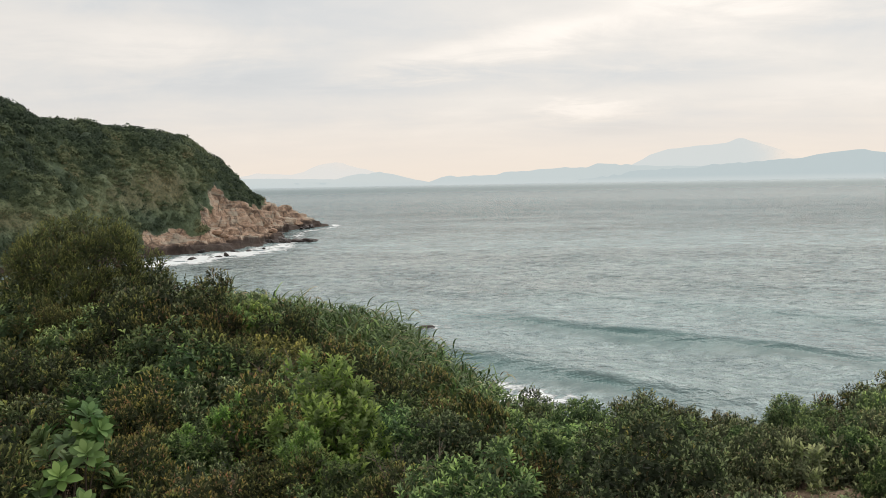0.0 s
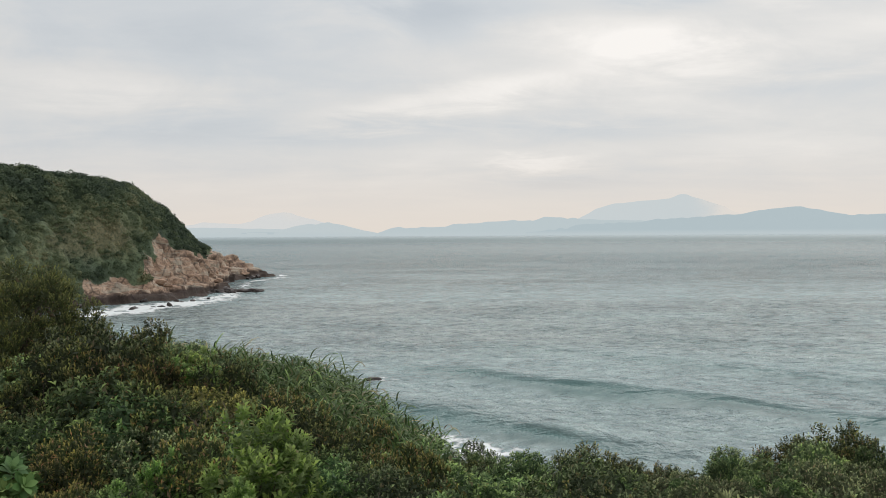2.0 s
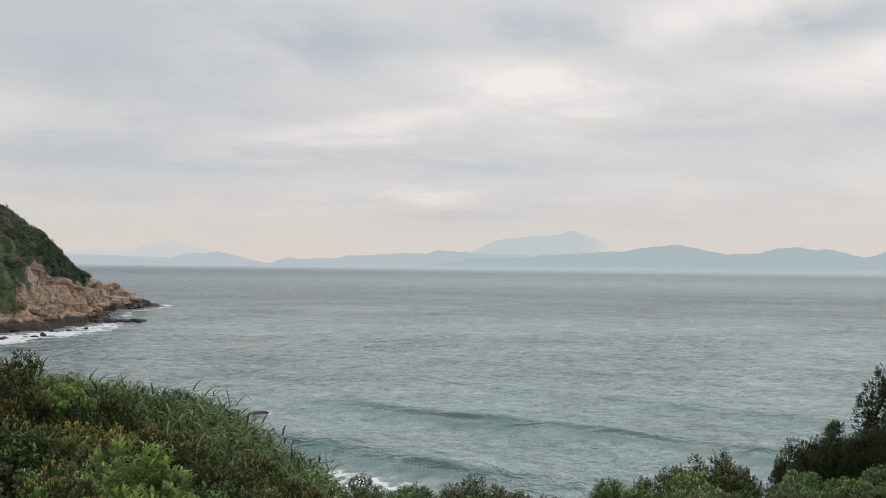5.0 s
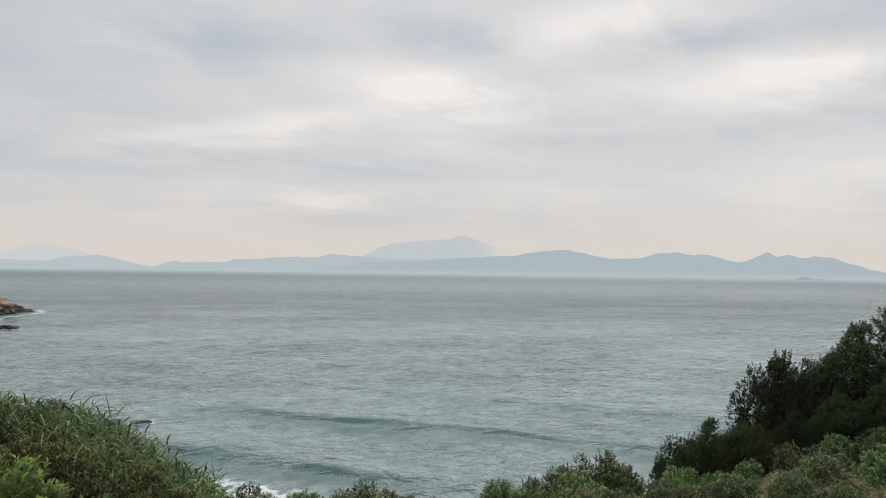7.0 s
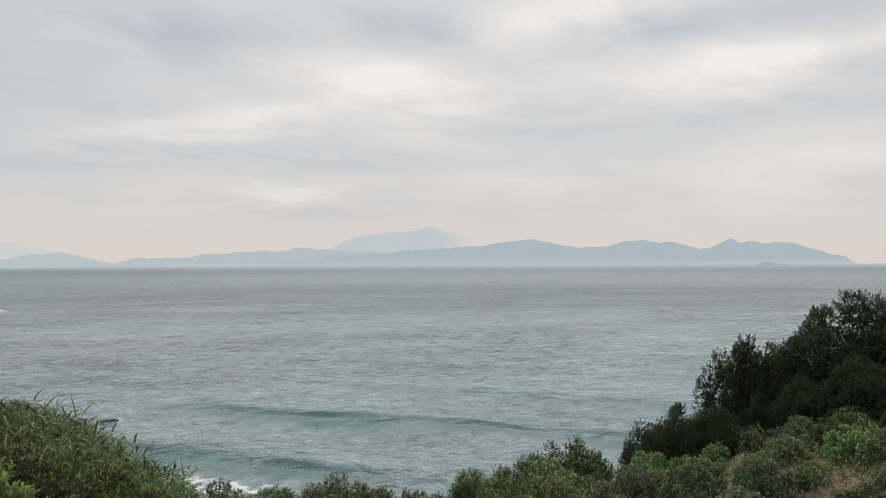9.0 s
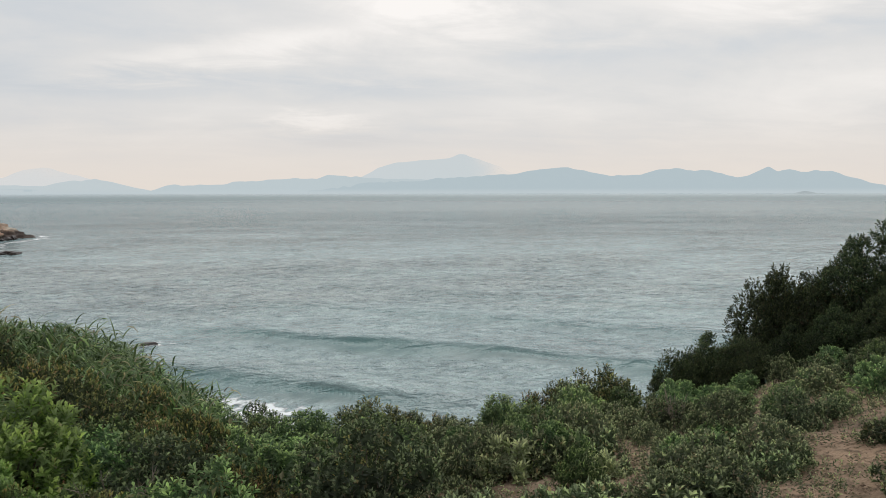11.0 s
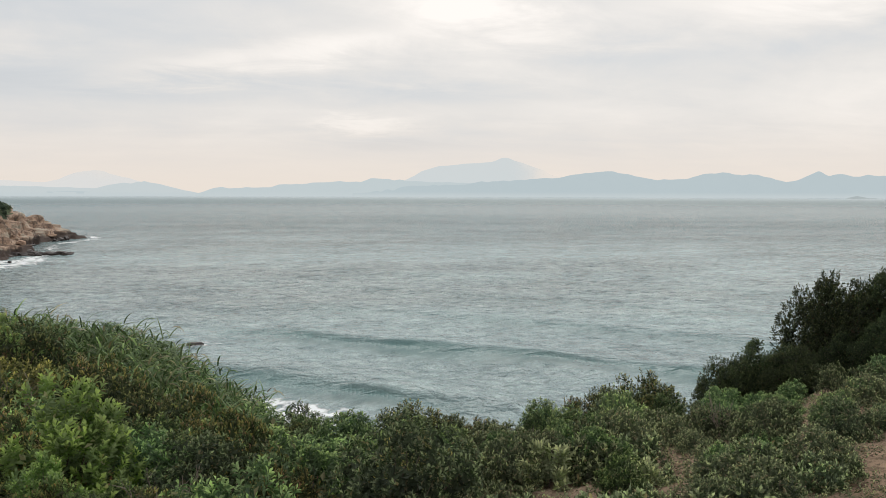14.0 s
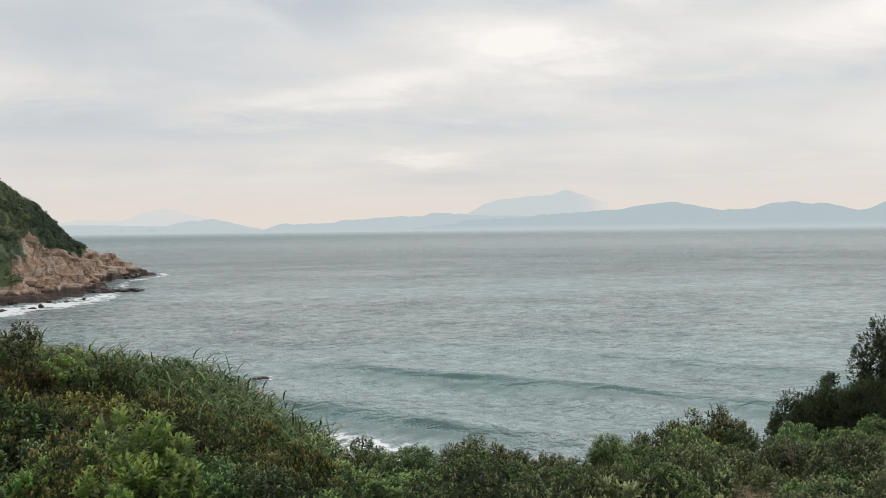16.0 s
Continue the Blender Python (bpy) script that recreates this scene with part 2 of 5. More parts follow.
def headland_material():
    """Granite along the foot, green turf and brown bracken above, a dark wet band at the tide."""
    m, n = material("headland")
    p = n.add("ShaderNodeTexCoord").outputs["Object"]
    z = n.add("ShaderNodeSeparateXYZ", {0: p}).outputs[2]
    rock = n.add("ShaderNodeAttribute", attribute_name="rock").outputs["Fac"]
    big, mid, small = n.noise(p, 0.06, 5), n.noise(p, 0.35, 6, 0.6), n.noise(p, 1.6, 5, 0.65)
    cracks = n.add("ShaderNodeTexVoronoi", {"Vector": n.stretch(p, (1, 1, 0.6), (0.35, 0.2, 0.3)), "Scale": 0.15, "Randomness": 1.0}, feature="DISTANCE_TO_EDGE").outputs["Distance"]
    stone = n.ramp(mid, [(0.28, (0.17, 0.112, 0.084)), (0.45, (0.34, 0.230, 0.160)), (0.58, (0.44, 0.316, 0.230)), (0.75, (0.54, 0.450, 0.365))])
    stone = n.mix(n.step(small, 0.5, 0.7, 0.0, 0.7), stone, (0.20, 0.15, 0.12, 1))
    stone = n.mix(n.step(cracks, 0.0, 0.06, 0.75, 0.0), stone, (0.06, 0.045, 0.038, 1))
    chips = n.add("ShaderNodeTexVoronoi", {"Vector": n.stretch(p, (1, 1, 1.7), (0.3, 0.25, 0.2)), "Scale": 0.42, "Randomness": 1.0}, feature="DISTANCE_TO_EDGE").outputs["Distance"]
    stone = n.mix(n.step(chips, 0.0, 0.09, 0.55, 0.0), stone, (0.10, 0.070, 0.055, 1))
    wet = n.step(n.math("ADD", z, n.math("ADD", n.math("MULTIPLY", mid, 4.0), n.math("MULTIPLY", big, 4.0))), 5.9, 7.6, 1.0, 0.0)
    slab = n.noise(n.stretch(p, (0.5, 0.5, 2.2), (0.25, 0.1, 0.2)), 0.22, 4, 0.6, 0.6)
    stone = n.mix(n.step(slab, 0.52, 0.64, 0.0, 0.7), stone, (0.40, 0.365, 0.295, 1))
    stone = n.mix(n.step(slab, 0.46, 0.32, 0.0, 0.65), stone, (0.13, 0.090, 0.072, 1))
    stone = n.mix(n.math("MULTIPLY", wet, 0.92), stone, (0.040, 0.030, 0.027, 1))
    dry = n.add("ShaderNodeAttribute", attribute_name="dry").outputs["Fac"]
    turf = n.ramp(n.add("ShaderNodeAttribute", attribute_name="twig").outputs["Fac"], SCRUB_GREENS)
    turf = n.mix(n.step(n.math("ADD", dry, n.math("MULTIPLY", n.math("SUBTRACT", mid, 0.5), 0.8)), 0.25, 0.75, 0.0, 0.75), turf, (0.150, 0.135, 0.078, 1))
    turf = n.mix(n.step(small, 0.42, 0.62, 0.0, 0.7), turf, (0.040, 0.056, 0.032, 1))
    col = n.mix(n.step(n.math("ADD", rock, n.math("MULTIPLY", n.math("SUBTRACT", mid, 0.5), 0.9)), 0.42, 0.58), turf, stone)
    h = n.math("ADD", n.math("MULTIPLY", mid, 1.0), n.math("ADD", n.math("MULTIPLY", small, 0.5), n.step(cracks, 0.0, 0.2, 0.0, 0.5)))
    finish(n, col, 0.85, h, 0.8, 0.6, spec=0.25)
    return m


HEADLAND = headland_material()


def wet_rock_material():
    m, n = material("wet rock")
    p = n.add("ShaderNodeTexCoord").outputs["Object"]
    v = n.noise(p, 0.9, 6, 0.65)
    finish(n, n.ramp(v, [(0.3, (0.018, 0.014, 0.014)), (0.7, (0.060, 0.045, 0.039))]), 0.45, v, 0.8, 0.3)
    return m


WET_ROCK = wet_rock_material()


def granite_material():
    m, n = material("granite")
    p = n.add("ShaderNodeTexCoord").outputs["Object"]
    v, f = n.noise(p, 0.5, 5, 0.6), n.noise(p, 3.0, 5, 0.65)
    col = n.ramp(v, [(0.3, (0.20, 0.13, 0.095)), (0.5, (0.42, 0.28, 0.20)), (0.7, (0.54, 0.41, 0.31))])
    col = n.mix(n.step(f, 0.5, 0.7, 0.0, 0.6), col, (0.16, 0.12, 0.10, 1))
    finish(n, col, 0.85, n.math("ADD", v, f), 0.8, 0.25, spec=0.25)
    return m


HEADLAND_ROCK = granite_material()


def water_material():
    m, n = material("sea water")
    p = n.add("ShaderNodeTexCoord").outputs["Object"]
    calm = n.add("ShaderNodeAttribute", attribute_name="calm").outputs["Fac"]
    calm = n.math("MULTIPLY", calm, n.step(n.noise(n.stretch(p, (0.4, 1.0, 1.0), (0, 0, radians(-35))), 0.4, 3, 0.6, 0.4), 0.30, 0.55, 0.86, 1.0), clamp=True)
    chop = n.stretch(p, (0.85, 1.0, 1.0), (0, 0, radians(-22)))
    a = n.noise(chop, 0.085, 4, 0.55, 0.3)
    b = n.noise(chop, 0.40, 5, 0.58, 0.1)
    c = n.noise(chop, 1.7, 4, 0.6)
    ridge = n.noise(n.stretch(p, (0.8, 1.0, 1.0), (0, 0, radians(-18))), 0.30, 4, 0.6, 0.1)
    ridge = n.math("SUBTRACT", 1.0, n.math("ABSOLUTE", n.math("MULTIPLY_ADD", ridge, 4.0, -2.0)))
    patch = n.noise(n.stretch(p, (0.35, 1.0, 1.0), (0, 0, radians(-28))), 0.016, 5, 0.6, 0.5)
    ruffle = n.math("MULTIPLY", n.step(patch, 0.38, 0.62, 0.55, 1.35), n.math("SUBTRACT", 1.0, n.math("MULTIPLY", calm, 0.92)))
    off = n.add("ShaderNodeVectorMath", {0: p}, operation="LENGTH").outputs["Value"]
    ruffle = n.math("MULTIPLY", ruffle, n.step(off, 150.0, 1100.0, 1.0, 0.11))
    still = n.math("SUBTRACT", 1.0, n.math("MULTIPLY", calm, 0.8))
    h = n.math("ADD", n.math("MULTIPLY", n.math("MULTIPLY", a, n.step(off, 200.0, 1200.0, 3.0, 0.5)), still), n.math("MULTIPLY", ruffle, n.math("ADD", n.math("MULTIPLY_ADD", ridge, 2.0, n.math("MULTIPLY", b, 4.2)), n.math("MULTIPLY", c, 0.55))))
    # silty shallows near the coast, clearer and deeper water far out
    shallow = n.step(n.math("ADD", off, n.math("MULTIPLY", n.math("SUBTRACT", patch, 0.5), 160.0)), 110.0, 620.0, 1.0, 0.0)
    deep = n.ramp(patch, [(0.35, (0.022, 0.084, 0.095)), (0.5, (0.036, 0.104, 0.114)), (0.68, (0.064, 0.132, 0.140))])
    silt = n.ramp(patch, [(0.35, (0.262, 0.352, 0.358)), (0.5, (0.358, 0.450, 0.453)), (0.68, (0.472, 0.550, 0.550))])
    # haze over the far sea, painted into its colour as paling with distance
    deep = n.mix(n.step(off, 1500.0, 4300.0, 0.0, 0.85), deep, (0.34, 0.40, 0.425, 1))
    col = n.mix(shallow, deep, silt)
    # sheen and dark faces of wavelets, painted in as streaks across the wind
    thread = n.noise(n.stretch(p, (0.8, 1.0, 1.0), (0, 0, radians(-14))), 0.62, 5, 0.62)
    wavelet_tone = n.noise(n.stretch(p, (0.75, 1.0, 1.0), (0, 0, radians(-14))), 0.22, 6, 0.66)
    roll = n.noise(n.stretch(p, (0.7, 1.0, 1.0), (0, 0, radians(-14))), 0.042, 7, 0.70)
    drawn = n.math("ADD", n.math("MULTIPLY", thread, 0.36), n.math("ADD", n.math("MULTIPLY", wavelet_tone, 0.34), n.math("MULTIPLY", roll, 0.30)))
    line = n.ramp(drawn, [(0.42, (0.34, 0.42, 0.44)), (0.475, (0.82, 0.87, 0.88)), (0.52, (1.14, 1.13, 1.12)), (0.575, (1.60, 1.58, 1.54))])
    col = n.mix(n.step(off, 80.0, 240.0, 0.55, 0.95), col, line, "MULTIPLY")
    # crest fronts painted dark teal, where steep faces mirror less of the sky
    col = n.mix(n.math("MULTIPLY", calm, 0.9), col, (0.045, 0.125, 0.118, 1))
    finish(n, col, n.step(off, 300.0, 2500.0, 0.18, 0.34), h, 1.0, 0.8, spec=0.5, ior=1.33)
    return m


WATER = water_material()


def foam_material():
    m, n = material("foam")
    p = n.add("ShaderNodeTexCoord").outputs["Object"]
    edge = n.add("ShaderNodeAttribute", attribute_name="edge").outputs["Fac"]
    web = n.add("ShaderNodeTexVoronoi", {"Vector": p, "Scale": 0.55}, feature="DISTANCE_TO_EDGE").outputs["Distance"]
    v = n.math("ADD", n.noise(p, 0.35, 6, 0.68, 0.5), n.step(web, 0.0, 0.35, 0.10, -0.08))
    cover = n.step(n.math("ADD", v, n.math("MULTIPLY", n.math("SUBTRACT", edge, 0.5), 0.75)), 0.48, 0.74)
    white = n.add("ShaderNodeBsdfPrincipled", {"Base Color": (0.68, 0.71, 0.71, 1), "Roughness": 0.8}).outputs[0]
    gone = n.add("ShaderNodeBsdfTransparent").outputs[0]
    n.add("ShaderNodeOutputMaterial", {0: n.add("ShaderNodeMixShader", {0: cover, 1: gone, 2: white}).outputs[0]})
    return m


FOAM = foam_material()


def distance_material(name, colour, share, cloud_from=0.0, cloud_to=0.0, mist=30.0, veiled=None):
    """A far mountain: its own green under haze painted as a glow, its head dissolving in cloud."""
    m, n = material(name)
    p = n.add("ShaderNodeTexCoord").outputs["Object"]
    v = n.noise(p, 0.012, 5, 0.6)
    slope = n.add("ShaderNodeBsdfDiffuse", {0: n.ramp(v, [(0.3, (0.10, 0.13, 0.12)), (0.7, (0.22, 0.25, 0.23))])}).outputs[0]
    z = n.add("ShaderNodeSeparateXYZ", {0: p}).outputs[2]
    # the haze colour itself, made paler at the foot for low mist
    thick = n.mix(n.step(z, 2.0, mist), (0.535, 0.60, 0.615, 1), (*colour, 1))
    haze_glow = n.add("ShaderNodeEmission", {0: thick, 1: 1.0}).outputs[0]
    out = n.add("ShaderNodeMixShader", {0: share, 1: slope, 2: haze_glow}).outputs[0]
    if veiled:
        x = n.math("ADD", n.add("ShaderNodeSeparateXYZ", {0: p}).outputs[0], n.math("MULTIPLY", n.math("SUBTRACT", n.noise(p, 0.01, 4), 0.5), 160.0))
        out = n.add("ShaderNodeMixShader", {0: n.step(x, *veiled, 0.0, 0.93), 1: out, 2: n.add("ShaderNodeBsdfTransparent").outputs[0]}).outputs[0]
    if cloud_to:
        hide = n.step(n.math("ADD", z, n.math("MULTIPLY", n.math("SUBTRACT", n.noise(p, 0.006, 5, 0.6), 0.5), 190.0)), cloud_from, cloud_to, 0.0, 0.6)
        out = n.add("ShaderNodeMixShader", {0: hide, 1: out, 2: n.add("ShaderNodeBsdfTransparent").outputs[0]}).outputs[0]
    n.add("ShaderNodeOutputMaterial", {0: out})
    return m


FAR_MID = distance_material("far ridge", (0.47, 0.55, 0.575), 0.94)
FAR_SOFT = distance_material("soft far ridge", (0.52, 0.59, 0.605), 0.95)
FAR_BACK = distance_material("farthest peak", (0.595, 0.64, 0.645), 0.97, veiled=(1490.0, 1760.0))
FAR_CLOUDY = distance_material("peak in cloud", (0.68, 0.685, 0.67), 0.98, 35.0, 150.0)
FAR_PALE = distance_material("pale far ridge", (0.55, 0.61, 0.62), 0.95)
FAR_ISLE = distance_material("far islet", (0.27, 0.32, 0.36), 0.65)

# ---------------------------------------------------------------- the land's shape
# Heights are above the sea. Bearings are degrees to the left of +y as seen from the lookout.
EYE_Z = 20.0
COAST = [(-54, 404), (-53, 397), (-61, 386), (-64, 372), (-66, 350), (-62, 322), (-56, 304), (-60, 286), (-61, 277), (-64, 265), (-68, 258), (-74, 251),
         (-80, 243), (-86, 232), (-94, 212), (-108, 180), (-112, 160), (-116, 120), (-102, 82), (-72, 54), (-44, 43), (-16, 44), (4, 46), (24, 42), (44, 38),
         (80, 46), (140, 84), (220, 100), (420, 60), (600, -300), (0, -700), (-700, -400), (-700, 300), (-300, 440), (-120, 425), (-78, 410), (-62, 409)]
BEAR = [-180, -90, -60, -46, -40, -35, -27, -15, -3, 5, 15, 30, 50, 90, 180]
RING = [0, 3, 5.5, 9, 13, 17]
NEAR = [(-1.6, -1.6, -1.5, -1.4, -1.2, -1.0), (-1.6, -1.6, -1.6, -1.6, -1.6, -1.6), (-1.6, -1.6, -1.8, -1.9, -2.1, -2.2),
        (-1.6, -1.7, -1.95, -2.15, -2.5, -2.7), (-1.6, -1.7, -2.0, -2.4, -2.85, -3.3), (-1.6, -1.75, -2.05, -2.5, -3.3, -4.5),
        (-1.6, -1.8, -2.15, -2.7, -3.5, -6.0), (-1.6, -1.8, -2.2, -2.95, -3.9, -6.5), (-1.6, -1.9, -2.4, -3.05, -3.75, -6.3),
        (-1.6, -2.0, -2.5, -2.8, -2.55, -3.1), (-1.6, -2.0, -2.5, -2.6, -2.02, -2.3), (-1.6, -2.0, -2.5, -2.6, -2.6, -2.8),
        (-1.6, -1.9, -2.2, -2.3, -2.4, -2.6), (-1.6, -1.6, -1.6, -1.6, -1.6, -1.6), (-1.6, -1.6, -1.5, -1.4, -1.2, -1.0)]
RIDGE_Y = [-100, 0, 60, 110, 160, 200, 230, 246, 262, 282, 326, 350, 375, 385, 394, 404, 450]
RIDGE_H = [24, 24, 30, 45, 56, 62, 55.5, 47.5, 40.5, 37.8, 37.0, 32.5, 16.5, 10.5, 8.2, 6, 4]
RIDGE_W = [30, 30, 40, 60, 66, 62, 57, 54, 49, 46, 40, 34, 27, 24, 22, 18, 12]


def fbm(x, y, scale, seed, octaves=4):
    """Smooth noise on arrays, about -1 to 1, made of turned sine products."""
    out, amp, total = np.zeros_like(x, dtype=float), 1.0, 0.0
    rng = np.random.default_rng(seed)
    for o in range(octaves):
        for k in range(3):
            a, p, q = rng.uniform(0, 6.283, 3)
            f = 6.283 / scale * 2 ** o * rng.uniform(0.75, 1.3)
            u, v = x * np.cos(a) - y * np.sin(a), x * np.sin(a) + y * np.cos(a)
            out += amp * np.sin(u * f + p + 0.8 * np.sin(v * f * 0.7 + q)) * np.cos(v * f * 0.83 + q) / 1.5
        total += amp
        amp *= 0.5
    return out / total


def coast_distance(x, y):
    """Metres inside the coast (positive) or out at sea (negative)."""
    pts = np.array(COAST + COAST[:1], float)
    best, inside = np.full(x.shape, 1e9), np.zeros(x.shape, bool)
    for (ax, ay), (bx, by) in zip(pts[:-1], pts[1:]):
        dx, dy = bx - ax, by - ay
        t = np.clip(((x - ax) * dx + (y - ay) * dy) / (dx * dx + dy * dy), 0, 1)
        best = np.minimum(best, np.hypot(x - ax - t * dx, y - ay - t * dy))
        if ay != by:
            inside ^= ((ay > y) != (by > y)) & (x < (bx - ax) * (y - ay) / (by - ay) + ax)
    return np.where(inside, best, -best)


def lookout(x, y):
    """The ground round the lookout, out to its rim."""
    r, b = np.hypot(x, y), np.degrees(np.arctan2(-x, y))
    rings = np.stack([np.interp(b, BEAR, [row[k] for row in NEAR]) for k in range(len(RING))])
    k = np.clip(np.searchsorted(RING, r, side="right") - 1, 0, len(RING) - 2)
    ring = np.array(RING, float)
    t = np.clip((r - ring[k]) / (ring[k + 1] - ring[k]), 0, 1)
    lo = np.take_along_axis(rings, k[None], 0)[0]
    hi = np.take_along_axis(rings, k[None] + 1, 0)[0]
    return EYE_Z + lo + (hi - lo) * t + 0.05 * fbm(x, y, 2.2, 5)


def smooth(a, b, v):
    t = np.clip((v - a) / (b - a), 0, 1)
    return t * t * (3 - 2 * t)


def land(x, y):
    x, y = np.asarray(x, float), np.asarray(y, float)
    d = coast_distance(x, y)
    d = d + 3.0 * fbm(x, y, 24, 11, 3) * smooth(60, 120, np.hypot(x, y)) * (1 - 0.7 * smooth(370, 390, y))
    h, w = np.interp(y, RIDGE_Y, RIDGE_H), np.interp(y, RIDGE_Y, RIDGE_W)
    near = smooth(110, 60, np.hypot(x, y + 20))
    h, w = h * (1 - near) + 14 * near, w * (1 - near) + 30 * near
    shelf = np.clip(0.13 * w, 1.5, 5.0)        # a low wave-cut shelf in front of the cliff
    u = np.clip((d - shelf) / (w - shelf), 0, 3)
    rise = np.where(u < 1, np.sin(np.clip(u, 0, 1) * 1.5708) ** 1.2, 1 + 0.04 * (u - 1))
    foot = np.minimum(3.0, 0.25 * h)
    z = np.where(d > 0, (h - foot) * rise + foot * smooth(0, 0.8 * shelf, d), np.maximum(d * 0.5, -6)) - 0.4
    far = smooth(60, 130, np.hypot(x, y))
    z += far * smooth(1, 10, z) * (1.7 * fbm(x, y, 46, 3) + 0.7 * fbm(x, y, 11, 4))
    z += 3.2 * np.exp(-((x + 74) / 4.0) ** 2 - ((y - 396) / 6.0) ** 2)        # a knob near the point
    r = np.hypot(x, y)
    t = smooth(15, 24, r)
    return lookout(x, y) * (1 - t) + z * t if np.any(r < 24) else z

# ---------------------------------------------------------------- mesh helpers
def mesh_of(name, verts, faces, mat, smooth_shade=False, floats=None):
    """One mesh from arrays. faces: an (n, 3) or (n, 4) array."""
    me = bpy.data.meshes.new(name)
    verts, faces = np.asarray(verts, np.float32), np.asarray(faces, np.int32)
    n, k = faces.shape
    me.vertices.add(len(verts))
    me.vertices.foreach_set("co", verts.ravel())
    me.loops.add(n * k)
    me.loops.foreach_set("vertex_index", faces.ravel())
    me.polygons.add(n)
    me.polygons.foreach_set("loop_start", np.arange(0, n * k, k, dtype=np.int32))
    me.polygons.foreach_set("use_smooth", np.full(n, smooth_shade, bool))
    me.update(calc_edges=True)
    for key, values in (floats or {}).items():
        me.attributes.new(key, "FLOAT", "POINT").data.foreach_set("value", np.asarray(values, np.float32).ravel())
    me.materials.append(mat)
    return me


def grid_faces(rows, cols, wrap=False):
    i, j = np.meshgrid(np.arange(rows - 1), np.arange(cols if wrap else cols - 1), indexing="ij")
    k = (j + 1) % cols
    return np.stack([i * cols + j, i * cols + k, (i + 1) * cols + k, (i + 1) * cols + j], -1).reshape(-1, 4)


def polar(bearing, r):
    """A place in the plan from its bearing and distance."""
    a = radians(bearing)
    return -r * math.sin(a), r * math.cos(a)


def ground_z(x, y):
    return float(land(np.array([float(x)]), np.array([float(y)]))[0])


# ---------------------------------------------------------------- ground of the lookout
def build_ground():
    rings = np.concatenate([np.linspace(0.0, 20, 111), np.linspace(20.6, 56, 50)])
    turn = np.radians(np.concatenate([np.arange(-75, 55, 0.75), np.arange(55, 285, 5.0)]))
    r, a = np.meshgrid(rings, turn, indexing="ij")
    x, y = -r * np.sin(a) + 0.11, r * np.cos(a) - 0.17
    z = land(x.ravel(), y.ravel()).reshape(x.shape)
    z += 0.035 * fbm(x, y, 0.7, 21) + 0.02 * fbm(x, y, 0.25, 22)
    faces = grid_faces(len(rings), len(turn), True)[:, ::-1]
    verts = np.stack([x, y, z], -1).reshape(-1, 3)
    ob = new("ground", mesh_of("ground", verts, faces, SOIL, True))
    tagged(ob, "bare reddish-brown soil and trodden path of a coastal lookout", "ground", kind="structure")


def turf_line(x, y):
    """The height at which bare granite gives way to turf."""
    return 5.6 - 4.0 * smooth(252, 238, y) + 2.6 * fbm(x, y, 22, 31, 3) + 13.0 * np.exp(-((y - 288) / 17) ** 2) + 5.0 * smooth(285, 330, y) + 4.5 * smooth(350, 380, y)


def cells(u, v, seed):
    """A random value, -1 to 1, for each block of a jointed rock face, and how near its joint is."""
    rng = np.random.default_rng(seed)
    px, py, val = rng.random((64, 64)), rng.random((64, 64)), rng.uniform(-1, 1, (64, 64))
    iu, iv = np.floor(u).astype(int), np.floor(v).astype(int)
    best, second, out = np.full(u.shape, 9.0), np.full(u.shape, 9.0), np.zeros(u.shape)
    for du in (-1, 0, 1):
        for dv in (-1, 0, 1):
            a, b = (iu + du) % 64, (iv + dv) % 64
            d = np.hypot(iu + du + px[a, b] - u, iv + dv + py[a, b] - v)
            out = np.where(d < best, val[a, b], out)
            second = np.where(d < best, best, np.minimum(second, d))
            best = np.minimum(best, d)
    return out, second - best


def bracken(y, z):
    """Where low brown bracken takes the place of scrub: a slanting band on the slope, and a bank farther in."""
    a = np.exp(-((y - 262 - 1.1 * (z - 19)) / 17) ** 2 - ((z - 19) / 7.5) ** 2)
    return np.clip(a + np.exp(-((y - 204) / 16) ** 2 - ((z - 13) / 5) ** 2), 0, 1)


def domes(x, y, cell, seed):
    """Rounded crowns strewn over the plan: their height, and a random value for each."""
    rng = np.random.default_rng(seed)
    px, py, val, wide = rng.random((64, 64)), rng.random((64, 64)), rng.random((64, 64)), rng.uniform(0.36, 0.64, (64, 64))
    u, v = x / cell, y / cell
    iu, iv = np.floor(u).astype(int), np.floor(v).astype(int)
    tall, who = np.zeros(x.shape), np.full(x.shape, 0.5)
    for du in (-1, 0, 1):
        for dv in (-1, 0, 1):
            a, b = (iu + du) % 64, (iv + dv) % 64
            d = np.hypot(iu + du + px[a, b] - u, iv + dv + py[a, b] - v) / wide[a, b]
            h = cell * wide[a, b] * (0.8 + 0.6 * val[a, b]) * np.maximum(1 - d ** 3, 0) ** 0.6
            who = np.where(h > tall, val[a, b], who)
            tall = np.maximum(tall, h)
    return tall, who


